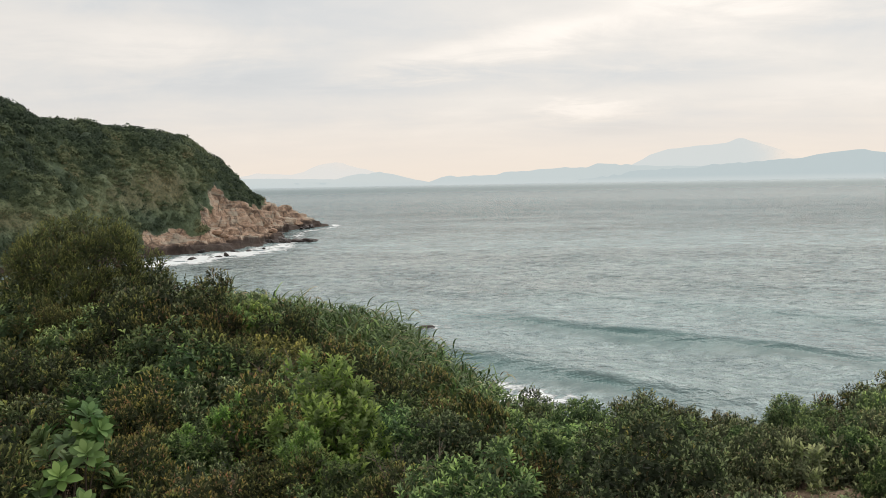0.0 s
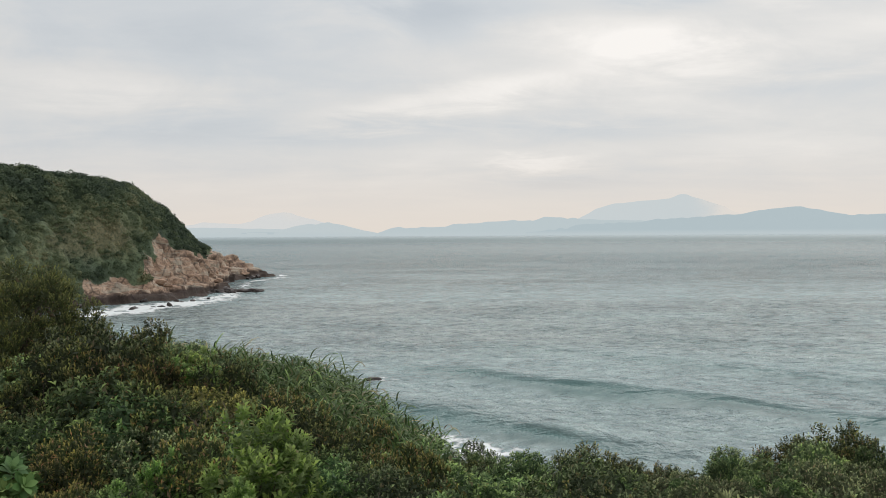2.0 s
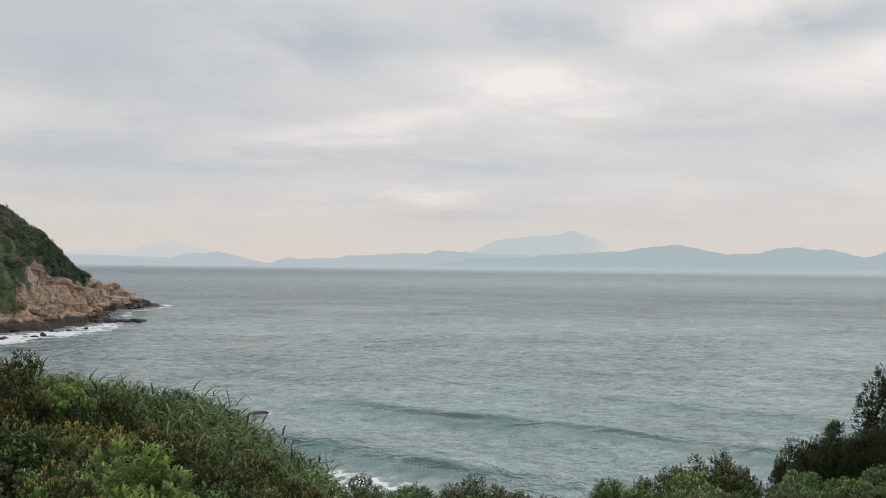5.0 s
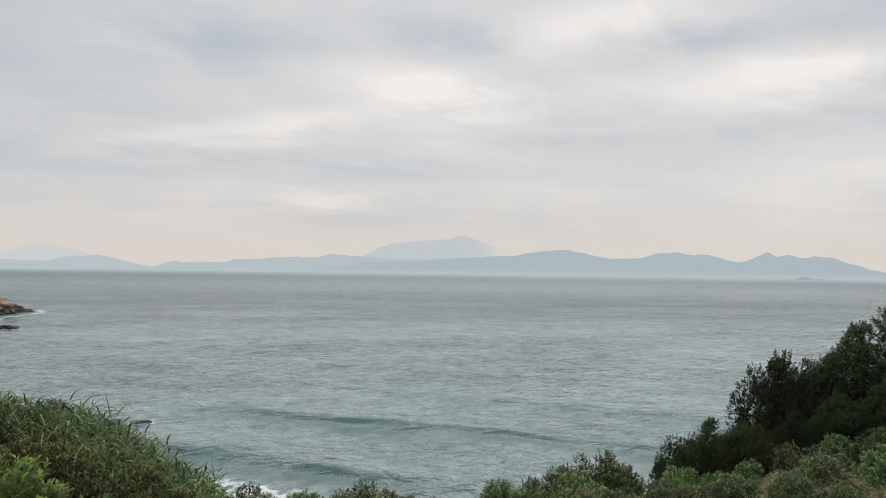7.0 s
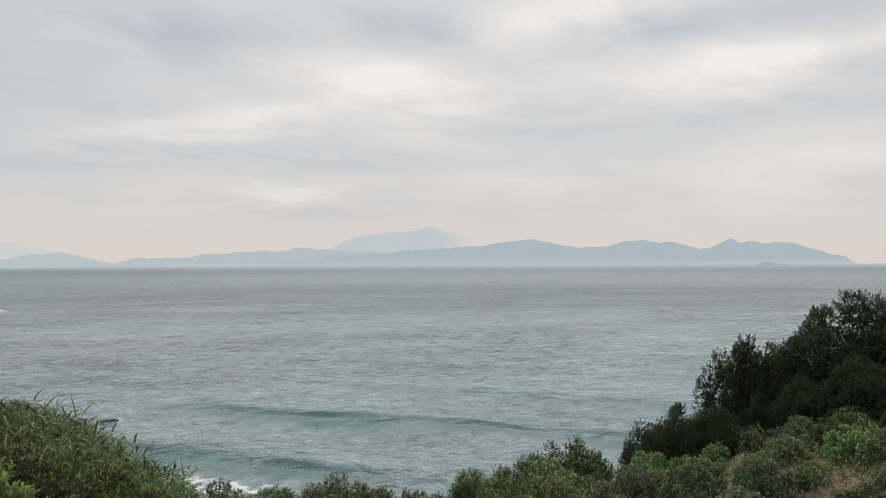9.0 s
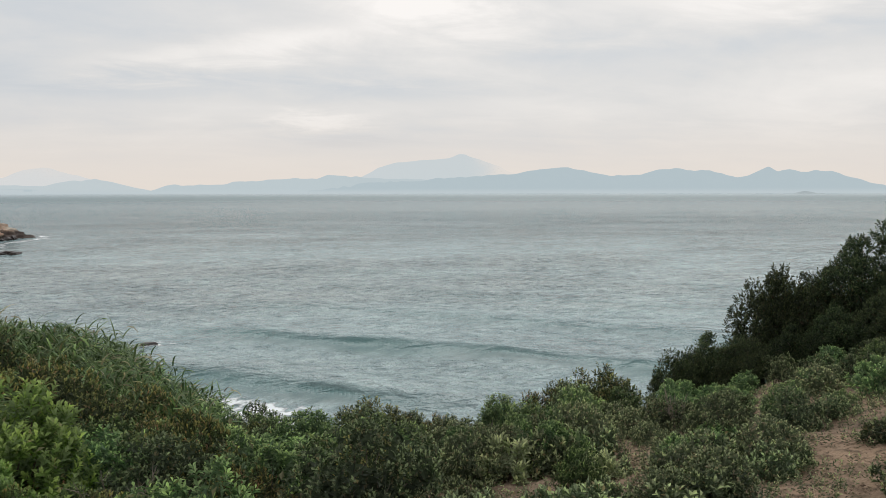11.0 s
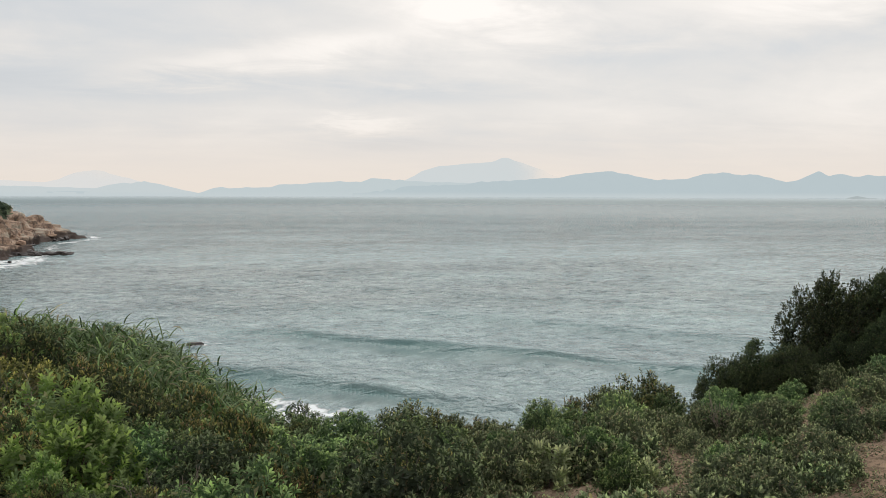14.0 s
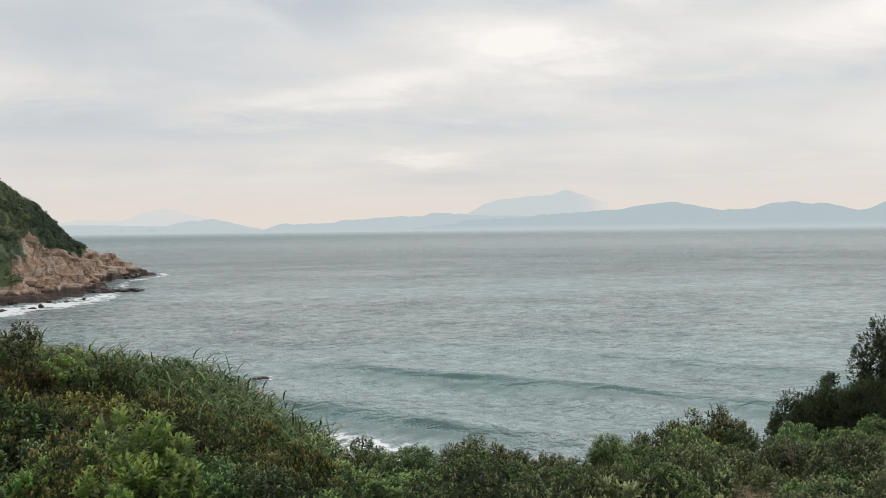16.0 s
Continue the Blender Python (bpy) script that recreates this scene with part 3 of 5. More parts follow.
def canopy(x, y, z):
    """The height of the headland's scrub over the land, and a random value for each crown."""
    big, one = domes(x + 0.6 * fbm(x, y, 7, 63, 2), y, 4.6, 64)
    small, two = domes(x, y + 0.6 * fbm(x, y, 4, 66, 2), 2.6, 65)
    wood = smooth(16, 34, z) * (0.75 + 0.6 * fbm(x, y, 30, 67, 2))
    big = big * np.clip(0.50 + 0.35 * wood, 0.3, 0.85)
    small = small * (0.62 + 0.2 * wood)
    cover = smooth(0.0, 2.0, z - turf_line(x, y)) * smooth(168, 180, y) * (1 - 0.72 * bracken(y, z)) * smooth(415, 400, y)
    return np.maximum(big, small) * 0.5 * cover * (1 + 0.12 * fbm(x, y, 2.2, 68, 2)), np.where(big > small, one, two)


def crown_tone(x, y, z, who):
    """How light the scrub is: dark woody crowns high up, lighter ones below, deep green between them."""
    return np.clip(0.16 + 0.3 * who + 0.35 * fbm(x, y, 40, 62, 3) + 0.5 * bracken(y, z) - 0.25 * smooth(18, 38, z), 0, 1)


def build_headland():
    xs = np.concatenate([np.linspace(-700, -270, 24), np.linspace(-262, -150, 40), np.arange(-148, -44, 0.52), np.linspace(-42, 60, 40), np.linspace(75, 640, 30)])
    ys = np.concatenate([np.linspace(-700, -60, 24), np.linspace(-50, 175, 90), np.arange(176, 416, 0.56), np.linspace(420, 470, 12)])
    x, y = np.meshgrid(xs, ys, indexing="ij")
    z = land(x.ravel(), y.ravel()).reshape(x.shape)
    line = turf_line(x, y)
    rock = smooth(2.5, -2.5, z - line)
    # ledges and blocks: the face is stepped along turned planes
    u = 0.62 * x + 0.78 * y
    block = np.floor(u / 8.5 + 0.8 * fbm(x, y, 26, 33, 2)) % 3 - 1
    wall = rock * smooth(0.2, 2.0, z)
    push = wall * (0.35 * block + 0.25 * fbm(x, y, 13, 34, 3) + 1.6 * fbm(x, y, 30, 37, 2) + 0.3 * np.abs(fbm(x, y, 18, 35, 2))) * (1 - 0.75 * smooth(378, 392, y))
    push += wall * 0.2 * fbm(x, y, 5.0, 38, 3)
    tilt = z + 0.10 * (y - 290)
    big_block, big_joint = cells(y / 8.0 + 0.05 * x, tilt / 4.2 + 0.03 * y, 81)
    small_block, small_joint = cells(y / 3.6 + 0.1 * x, tilt / 2.0 + 0.05 * y, 82)
    push += wall * (1.25 * big_block - 0.8 * smooth(0.16, 0.0, big_joint) + 0.55 * small_block - 0.35 * smooth(0.2, 0.0, small_joint))
    dip = 0.05 * (y - 290)
    shelf = np.round((z + dip + 0.6 * fbm(x, y, 24, 36, 2)) / 3.0) * 3.0 - dip
    z = z + rock * 0.5 * (shelf - z) * smooth(0.2, 1.5, z) + push * 0.42
    tall, crown = canopy(x, y, z)
    crown = crown_tone(x, y, z, crown)
    z = z + tall * (1 - rock)
    x2 = x + push * 0.8
    faces = grid_faces(len(xs), len(ys))[:, ::-1]
    mid = np.stack([x2, y, z], -1).reshape(-1, 3)
    c = mid[faces].mean(1)
    keep = (np.hypot(c[:, 0], c[:, 1]) > 50) & (c[:, 2] > -5.5)
    me = mesh_of("headland", mid, faces[keep], HEADLAND, True, {"rock": rock - 0.35 * smooth(0.12, 0.45, fbm(x, y, 21, 47, 2)) * smooth(3, 7, z), "dry": bracken(y, z), "twig": crown})
    ob = new("headland", me)
    tagged(ob, "green hilly headland with salmon granite cliffs over the sea", "headland", kind="structure")


# ---------------------------------------------------------------- the sea
CRESTS = ((70.0, 1.15, -90, -24), (93.0, 1.15, -96, 14), (119.0, 0.55, -110, 30), (146.0, 0.5, -120, 50), (178.0, 0.45, -150, 70))   # offset, height, and the stretch along the crest


def crest_bend(t):
    return 1.3 * np.sin(t / 15.0 + 0.6) + 0.5 * np.sin(t / 6.1 + 2.0) + 0.22 * np.sin(t / 3.1)


def swell(x, y):
    """Long low swell rolling in, two steep crests near the shore. Gives the height and how smooth and darkened the face
    is.
    """
    s, t = 0.70 * x + 0.714 * y, 0.714 * x - 0.70 * y
    z, calm = np.zeros_like(x), np.zeros_like(x)
    for at, tall, low, high in CRESTS:
        u = s - at + crest_bend(t + at)
        stretch = smooth(low, low + 22, t) * smooth(high, high - 22, t) * (0.86 + 0.14 * np.sin(t / 8.3 + at) * np.sin(t / 3.9))
        face = np.where(u < 0, np.exp(-(u / (3.6 + 0.7 * np.sin(t / 7.3))) ** 2), np.exp(-(u / 7.5) ** 2))
        z += tall * face * stretch
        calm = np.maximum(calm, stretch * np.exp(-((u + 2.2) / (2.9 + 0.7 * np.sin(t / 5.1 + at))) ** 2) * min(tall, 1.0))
    r = np.hypot(x, y)
    fade = smooth(900, 200, r) * (1 - 0.8 * calm)
    z += fade * (0.20 * np.sin(s / 2.6 + 1.7 * np.sin(t / 23)) * (0.5 + 0.5 * np.sin(t / 14 + s / 31)) + 0.15 * fbm(x, y, 9, 41, 3))
    return z, calm


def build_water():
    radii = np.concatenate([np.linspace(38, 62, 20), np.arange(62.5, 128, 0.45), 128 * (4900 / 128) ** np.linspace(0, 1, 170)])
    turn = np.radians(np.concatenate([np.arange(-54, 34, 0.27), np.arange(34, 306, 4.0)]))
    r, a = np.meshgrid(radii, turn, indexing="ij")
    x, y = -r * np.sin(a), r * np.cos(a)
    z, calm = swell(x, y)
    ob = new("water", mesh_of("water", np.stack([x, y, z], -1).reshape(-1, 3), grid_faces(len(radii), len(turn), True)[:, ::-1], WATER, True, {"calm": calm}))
    tagged(ob, "grey-green choppy sea with low swell rolling in", "sea", kind="structure")


def foam_sheet(label, xs, ys, edge):
    """A sheet of foam that lies on the water."""
    z = swell(xs, ys)[0] + 0.07
    ob = new("sea_foam", mesh_of("sea_foam", np.stack([xs, ys, z], -1).reshape(-1, 3), grid_faces(*xs.shape), FOAM, True, {"edge": edge}))
    tagged(ob, label, "foam", kind="stuff")


def build_foam():
    # surf along the foot of the headland
    path = np.array([(-54, 410), (-50, 386), (-55, 370), (-60, 350), (-57, 322), (-50, 304), (-54, 286), (-55, 272), (-58, 258), (-63, 246), (-69, 236), (-74, 224), (-80, 210)], float)
    along = np.concatenate([[0], np.cumsum(np.hypot(*np.diff(path, axis=0).T))])
    s = np.arange(0, along[-1], 0.8)
    cx, cy = np.interp(s, along, path[:, 0]), np.interp(s, along, path[:, 1])
    for _ in range(3):
        cx[1:-1], cy[1:-1] = (cx[:-2] + cx[1:-1] + cx[2:]) / 3, (cy[:-2] + cy[1:-1] + cy[2:]) / 3
    v = np.linspace(-9, 11, 24)
    width = 0.6 + 1.0 * smooth(295, 245, cy)
    xs = cx[:, None] + (v[None] + 2.0) * width[:, None]
    ys = np.repeat(cy[:, None], len(v), 1)
    edge = np.repeat((1 - np.clip(np.abs(v) / 11, 0, 1))[None] ** 1.0, len(s), 0) * (0.62 + 0.6 * smooth(320, 225, cy) + 0.25 * fbm(cx, cy, 30, 51, 2))[:, None]
    foam_sheet("white surf washing along the foot of the cliffs", xs, ys, edge)
    # the breaking end of the nearest crest
    t = np.linspace(-66, -36, 80)
    v = np.linspace(-17, -3, 50)
    tt, vv = np.meshgrid(t, v, indexing="ij")
    ss = 70.0 - crest_bend(tt + 70.0) + vv
    xs, ys = 0.70 * ss + 0.714 * tt, 0.714 * ss - 0.70 * tt
    edge = smooth(-17, -11, vv) * smooth(-3, -8, vv) * smooth(-38, -47, tt) * smooth(-66, -57, tt) * 0.66
    foam_sheet("white foam of a wave breaking near the shore", xs, ys, edge)
    # wash round the lone rock
    v, a = np.meshgrid(np.linspace(0.05, 4.2, 14), np.linspace(0, 6.2832, 40), indexing="ij")
    xs, ys = -2.4 + 1.5 * v * np.cos(a), 114.6 + v * np.sin(a)
    foam_sheet("thin wash of foam round a lone rock", xs, ys, 0.5 * smooth(4.2, 1.0, v))


def sea_rock(x, y, wide, deep, tall, seed, label, mat, foot=0.0):
    """A blocky rock cut by a few planes, standing in the water."""
    rng = np.random.default_rng(seed)
    bm = bmesh.new()
    bmesh.ops.create_icosphere(bm, subdivisions=3, radius=1.0)
    cuts = [(unit3(rng.normal(0, 1, 3)), rng.uniform(0.45, 0.85)) for _ in range(9)]
    for v in bm.verts:
        p = np.array(v.co)
        for n, d in cuts:
            over = p @ n - d
            if over > 0:
                p = p - n * over * 0.9
        p = p * (1 + 0.12 * noise.noise(Vector(p * 2.3 + seed)) + 0.06 * noise.noise(Vector(p * 6.1 + seed)))
        v.co = (p[0] * wide, p[1] * deep, p[2] * tall)
    me = bpy.data.meshes.new("sea_rock")
    bm.to_mesh(me)
    bm.free()
    me.materials.append(mat)
    ob = new("sea_rock", me)
    ob.matrix_basis = pose(x, y, foot + tall * 0.25, 0, 0, rng.uniform(0, 360))
    tagged(ob, label, "rock", "rocks in the surf")


def unit3(v):
    return v / np.linalg.norm(v)


def build_rocks():
    rng = np.random.default_rng(91)
    sea_rock(-2.6, 114.7, 1.2, 0.75, 0.46, 1, "lone dark wet rock awash in the sea", WET_ROCK)
    # a low dark reef off the point
    for k in range(24):
        t = k / 23
        sea_rock(-61 + 15.5 * t + rng.normal(0, 0.4), 290 + 4 * t + rng.normal(0, 1.2), rng.uniform(0.9, 2.2), rng.uniform(0.9, 2.0), rng.uniform(0.5, 1.3) * (1.2 - 0.4 * t), 210 + k, "low dark reef rock in the surf", WET_ROCK)
    # single rocks in the wash and boulders at the foot of the cliff
    for k in range(10):
        y = rng.uniform(214, 262)
        x = np.interp(y, [210, 226, 246, 262], [-80, -74, -66, -60]) + rng.uniform(0.5, 8)
        sea_rock(x, y, rng.uniform(0.7, 1.6), rng.uniform(0.6, 1.3), rng.uniform(0.4, 0.8), 40 + k, "small dark wet rock in the white surf", WET_ROCK)
    for k in range(7):
        y = rng.uniform(208, 385)
        x = np.interp(y, [208, 232, 251, 265, 286, 304, 322, 350, 372, 402], [-100, -92, -79, -69, -65, -60, -66, -70, -65, -60]) - rng.uniform(0, 5)
        size = rng.uniform(1.0, 2.6)
        sea_rock(x, y, size * rng.uniform(0.9, 1.5), size, size * rng.uniform(0.45, 0.7), 120 + k, "salmon granite boulder on the rock shelf", HEADLAND_ROCK, max(ground_z(x, y), 0.3))
    for k in range(20):
        y = rng.uniform(210, 396)
        x = np.interp(y, [208, 232, 251, 265, 286, 304, 322, 350, 372, 402], [-97, -87, -75, -65, -61, -58, -63, -67, -61, -57]) - rng.uniform(-1, 2.5)
        sea_rock(x, y, rng.uniform(1.4, 3.4), rng.uniform(1.2, 2.6), rng.uniform(0.7, 1.5), 70 + k, "dark tide-stained boulder at the foot of the cliff", WET_ROCK)


# ---------------------------------------------------------------- distant mountains
def far_ridge(name, label, distance, depth, tops, mat, seed):
    """A ridge along the horizon. tops: bearing and degrees above the horizon of its crest, left to right."""
    b = np.arange(tops[0][0], tops[-1][0], -0.06)
    el = np.interp(-b, [-p[0] for p in tops], [p[1] for p in tops])
    rng = np.random.default_rng(seed)
    rough = np.interp(b, b[::6][::-1], rng.normal(0, 0.025, len(b[::6]))[::-1])
    el = el + rough * np.clip(el / 0.5, 0, 1)
    for _ in range(2):
        el[1:-1] = (el[:-2] + 2 * el[1:-1] + el[2:]) / 4
    top = np.maximum(20 + np.tan(np.radians(el)) * distance, 0.5)
    v = np.linspace(-1, 1, 13)
    rr = distance + v[None] * depth + 0 * b[:, None]
    z = top[:, None] * (1 - np.abs(v[None]) ** 1.4)
    spur = 0.5 + 0.5 * np.sin(b[:, None] * 5.1 + 2 * np.sin(b[:, None] * 1.7))
    z = z * (1 - 0.25 * spur * (np.abs(v[None]) > 0.05) * (1 - np.abs(v[None]))) - 1.0
    a = np.radians(b)[:, None]
    verts = np.stack([-rr * np.sin(a), rr * np.cos(a), z], -1).reshape(-1, 3)
    ob = new(name, mesh_of(name, verts, grid_faces(len(b), len(v)), mat, True))
    tagged(ob, label, "mountain", kind="structure")


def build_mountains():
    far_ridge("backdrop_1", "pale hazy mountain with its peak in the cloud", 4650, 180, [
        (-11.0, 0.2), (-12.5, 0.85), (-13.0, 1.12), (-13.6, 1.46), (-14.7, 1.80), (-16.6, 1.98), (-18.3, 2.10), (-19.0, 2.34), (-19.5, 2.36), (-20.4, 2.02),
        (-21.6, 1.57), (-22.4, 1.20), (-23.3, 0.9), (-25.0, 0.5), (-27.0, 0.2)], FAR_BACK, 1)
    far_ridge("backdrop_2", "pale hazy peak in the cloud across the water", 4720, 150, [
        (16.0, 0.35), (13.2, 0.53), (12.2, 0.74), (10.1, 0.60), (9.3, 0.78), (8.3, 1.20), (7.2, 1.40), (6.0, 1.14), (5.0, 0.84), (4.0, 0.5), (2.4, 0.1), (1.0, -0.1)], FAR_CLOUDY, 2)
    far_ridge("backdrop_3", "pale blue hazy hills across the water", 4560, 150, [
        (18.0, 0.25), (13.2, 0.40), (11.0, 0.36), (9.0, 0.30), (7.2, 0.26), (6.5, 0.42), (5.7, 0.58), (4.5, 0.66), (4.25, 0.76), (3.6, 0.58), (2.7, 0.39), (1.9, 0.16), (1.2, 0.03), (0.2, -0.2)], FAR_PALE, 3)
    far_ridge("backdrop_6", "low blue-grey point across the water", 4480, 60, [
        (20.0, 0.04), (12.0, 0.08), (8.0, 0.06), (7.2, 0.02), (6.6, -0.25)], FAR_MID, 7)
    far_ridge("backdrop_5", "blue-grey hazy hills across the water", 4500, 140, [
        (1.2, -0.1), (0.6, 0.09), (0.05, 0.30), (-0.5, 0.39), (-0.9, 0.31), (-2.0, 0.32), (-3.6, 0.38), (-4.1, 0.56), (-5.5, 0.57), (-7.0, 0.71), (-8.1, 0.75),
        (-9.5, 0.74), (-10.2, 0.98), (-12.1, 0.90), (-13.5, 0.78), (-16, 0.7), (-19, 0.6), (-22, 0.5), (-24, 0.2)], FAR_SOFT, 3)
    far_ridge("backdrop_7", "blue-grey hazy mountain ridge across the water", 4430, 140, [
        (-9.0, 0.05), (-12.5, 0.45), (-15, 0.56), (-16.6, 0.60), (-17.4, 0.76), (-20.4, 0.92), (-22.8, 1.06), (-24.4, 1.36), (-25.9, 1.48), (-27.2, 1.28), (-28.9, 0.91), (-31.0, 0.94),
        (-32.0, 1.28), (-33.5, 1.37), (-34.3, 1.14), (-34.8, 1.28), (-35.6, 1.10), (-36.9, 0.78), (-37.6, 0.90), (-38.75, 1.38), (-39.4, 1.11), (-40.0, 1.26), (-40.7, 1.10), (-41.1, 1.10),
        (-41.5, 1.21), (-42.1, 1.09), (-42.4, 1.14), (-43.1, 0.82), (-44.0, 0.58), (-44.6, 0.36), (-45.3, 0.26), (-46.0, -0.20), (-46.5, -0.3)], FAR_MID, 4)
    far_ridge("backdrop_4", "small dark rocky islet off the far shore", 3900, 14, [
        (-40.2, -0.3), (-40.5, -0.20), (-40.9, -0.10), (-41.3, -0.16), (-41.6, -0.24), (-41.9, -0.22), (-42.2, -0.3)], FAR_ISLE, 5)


build_ground()
build_headland()
build_water()
build_foam()
build_rocks()
build_mountains()

# ---------------------------------------------------------------- plants
def part(name, mesh, parent, label=""):
    ob = new(name, mesh)
    ob.parent = parent
    return tagged(ob, label)


def unit(v):
    return v / np.maximum(np.linalg.norm(v, axis=-1, keepdims=True), 1e-9)


def leaf_arrays(base, way, side, length, width, bend=0.18, waist=0.58):
    """Leaves of two triangles each, folded along the midrib. All arrays have one row for each leaf."""
    face = unit(np.cross(side, way))
    tip = base + way * length[:, None] - face * (bend * length)[:, None]
    mid = base + way * (waist * length)[:, None]
    lift = face * (0.22 * width)[:, None]
    left, right = mid + side * (width / 2)[:, None] + lift, mid - side * (width / 2)[:, None] + lift
    verts = np.stack([base, left, tip, right], 1).reshape(-1, 3)
    k = np.arange(len(base), dtype=np.int32)[:, None] * 4
    faces = np.concatenate([k + [0, 2, 1], k + [0, 3, 2]], 1).reshape(-1, 3)
    return verts, faces


def twig_leaves(rng, tips, axes, per, twig, length, width, spread=(75, 22)):
    """Leaves set round twigs: tips and axes have one row for each twig."""
    n = len(tips)
    k = np.linspace(0, 1, per)[None]
    across = unit(np.cross(axes, rng.normal(0, 1, (n, 3))))
    other = np.cross(axes, across)
    phi = rng.uniform(0, 6.283, (n, 1)) + k * per * 2.4 + rng.normal(0, 0.3, (n, per))
    open_ = np.radians(spread[0] + (spread[1] - spread[0]) * k) + rng.normal(0, 0.16, (n, per))
    out = across[:, None] * np.cos(phi)[..., None] + other[:, None] * np.sin(phi)[..., None]
    way = unit(axes[:, None] * np.cos(open_)[..., None] + out * np.sin(open_)[..., None] + rng.normal(0, 0.1, (n, per, 3)))
    side = unit(np.cross(way, axes[:, None] + 0.01 * out))
    base = tips[:, None] - axes[:, None] * (twig * (1 - k))[..., None]
    size = length * (1.0 - 0.25 * np.abs(k - 0.45)) * rng.uniform(0.75, 1.2, (n, per))
    flat = lambda v: v.reshape(-1, v.shape[-1])
    v, f = leaf_arrays(flat(base), flat(way), flat(side), size.ravel(), (size * width).ravel())
    tone = np.repeat(np.broadcast_to(k, (n, per)).ravel(), 4)
    twig_tone = np.repeat(np.repeat(rng.uniform(0, 1, n), per), 4)
    return v, f, tone, twig_tone


def tube(points, radii, sides=5):
    points, radii = np.asarray(points, float), np.asarray(radii, float)
    d = unit(np.gradient(points, axis=0))
    a = unit(np.cross(d, np.array([0.31, 0.87, 0.38])))
    b = np.cross(d, a)
    t = np.linspace(0, 6.283, sides, endpoint=False)
    ring = points[:, None] + radii[:, None, None] * (a[:, None] * np.cos(t)[None, :, None] + b[:, None] * np.sin(t)[None, :, None])
    return ring.reshape(-1, 3), grid_faces(len(points), sides, True)


def stems(rng, tips, count, thick, base_spread=0.08):
    """Woody branches that rise from one root and fork out to some of the twigs."""
    vs, fs, off = [], [], 0
    for k in rng.choice(len(tips), min(count, len(tips)), replace=False):
        end = tips[k]
        root = np.array([rng.normal(0, base_spread), rng.normal(0, base_spread), -0.12])
        s = np.linspace(0, 1, 6)[:, None]
        line = root + (end - root) * s
        line[:, :2] += -0.18 * (s * (1 - s)) * end[:2] * 2 + rng.normal(0, 0.02, (6, 2)) * s
        line[:, 2] += 0.25 * end[2] * (s * (1 - s))[:, 0]
        v, f = tube(line, thick * (1 - 0.8 * s[:, 0]), 4)
        vs.append(v), fs.append(f + off)
        off += len(v)
    return np.vstack(vs), np.vstack(fs)


def heart_leaves(rng, at, size, per):
    """Leaves that fill the heart of each spray; their darker tone stands for shade inside the bush."""
    n = len(at)
    u = unit(rng.normal(0, 1, (n, per, 3))) * (size[:, None] * 0.62 * rng.random((n, per)) ** 0.5)[..., None]
    base = (at[:, None] + u).reshape(-1, 3)
    way = unit(rng.normal(0, 1, (n * per, 3)) + [0, 0, 0.2])
    side = unit(np.cross(way, rng.normal(0, 1, (n * per, 3))))
    length = np.minimum(np.repeat(size, per) * rng.uniform(0.28, 0.55, n * per), rng.uniform(0.06, 0.09, n * per))
    base = base - way * length[:, None] * 0.5
    base[:, 2] = np.maximum(base[:, 2], 0.0)
    return leaf_arrays(base, way, side, length, length * rng.uniform(0.45, 0.7, n * per))


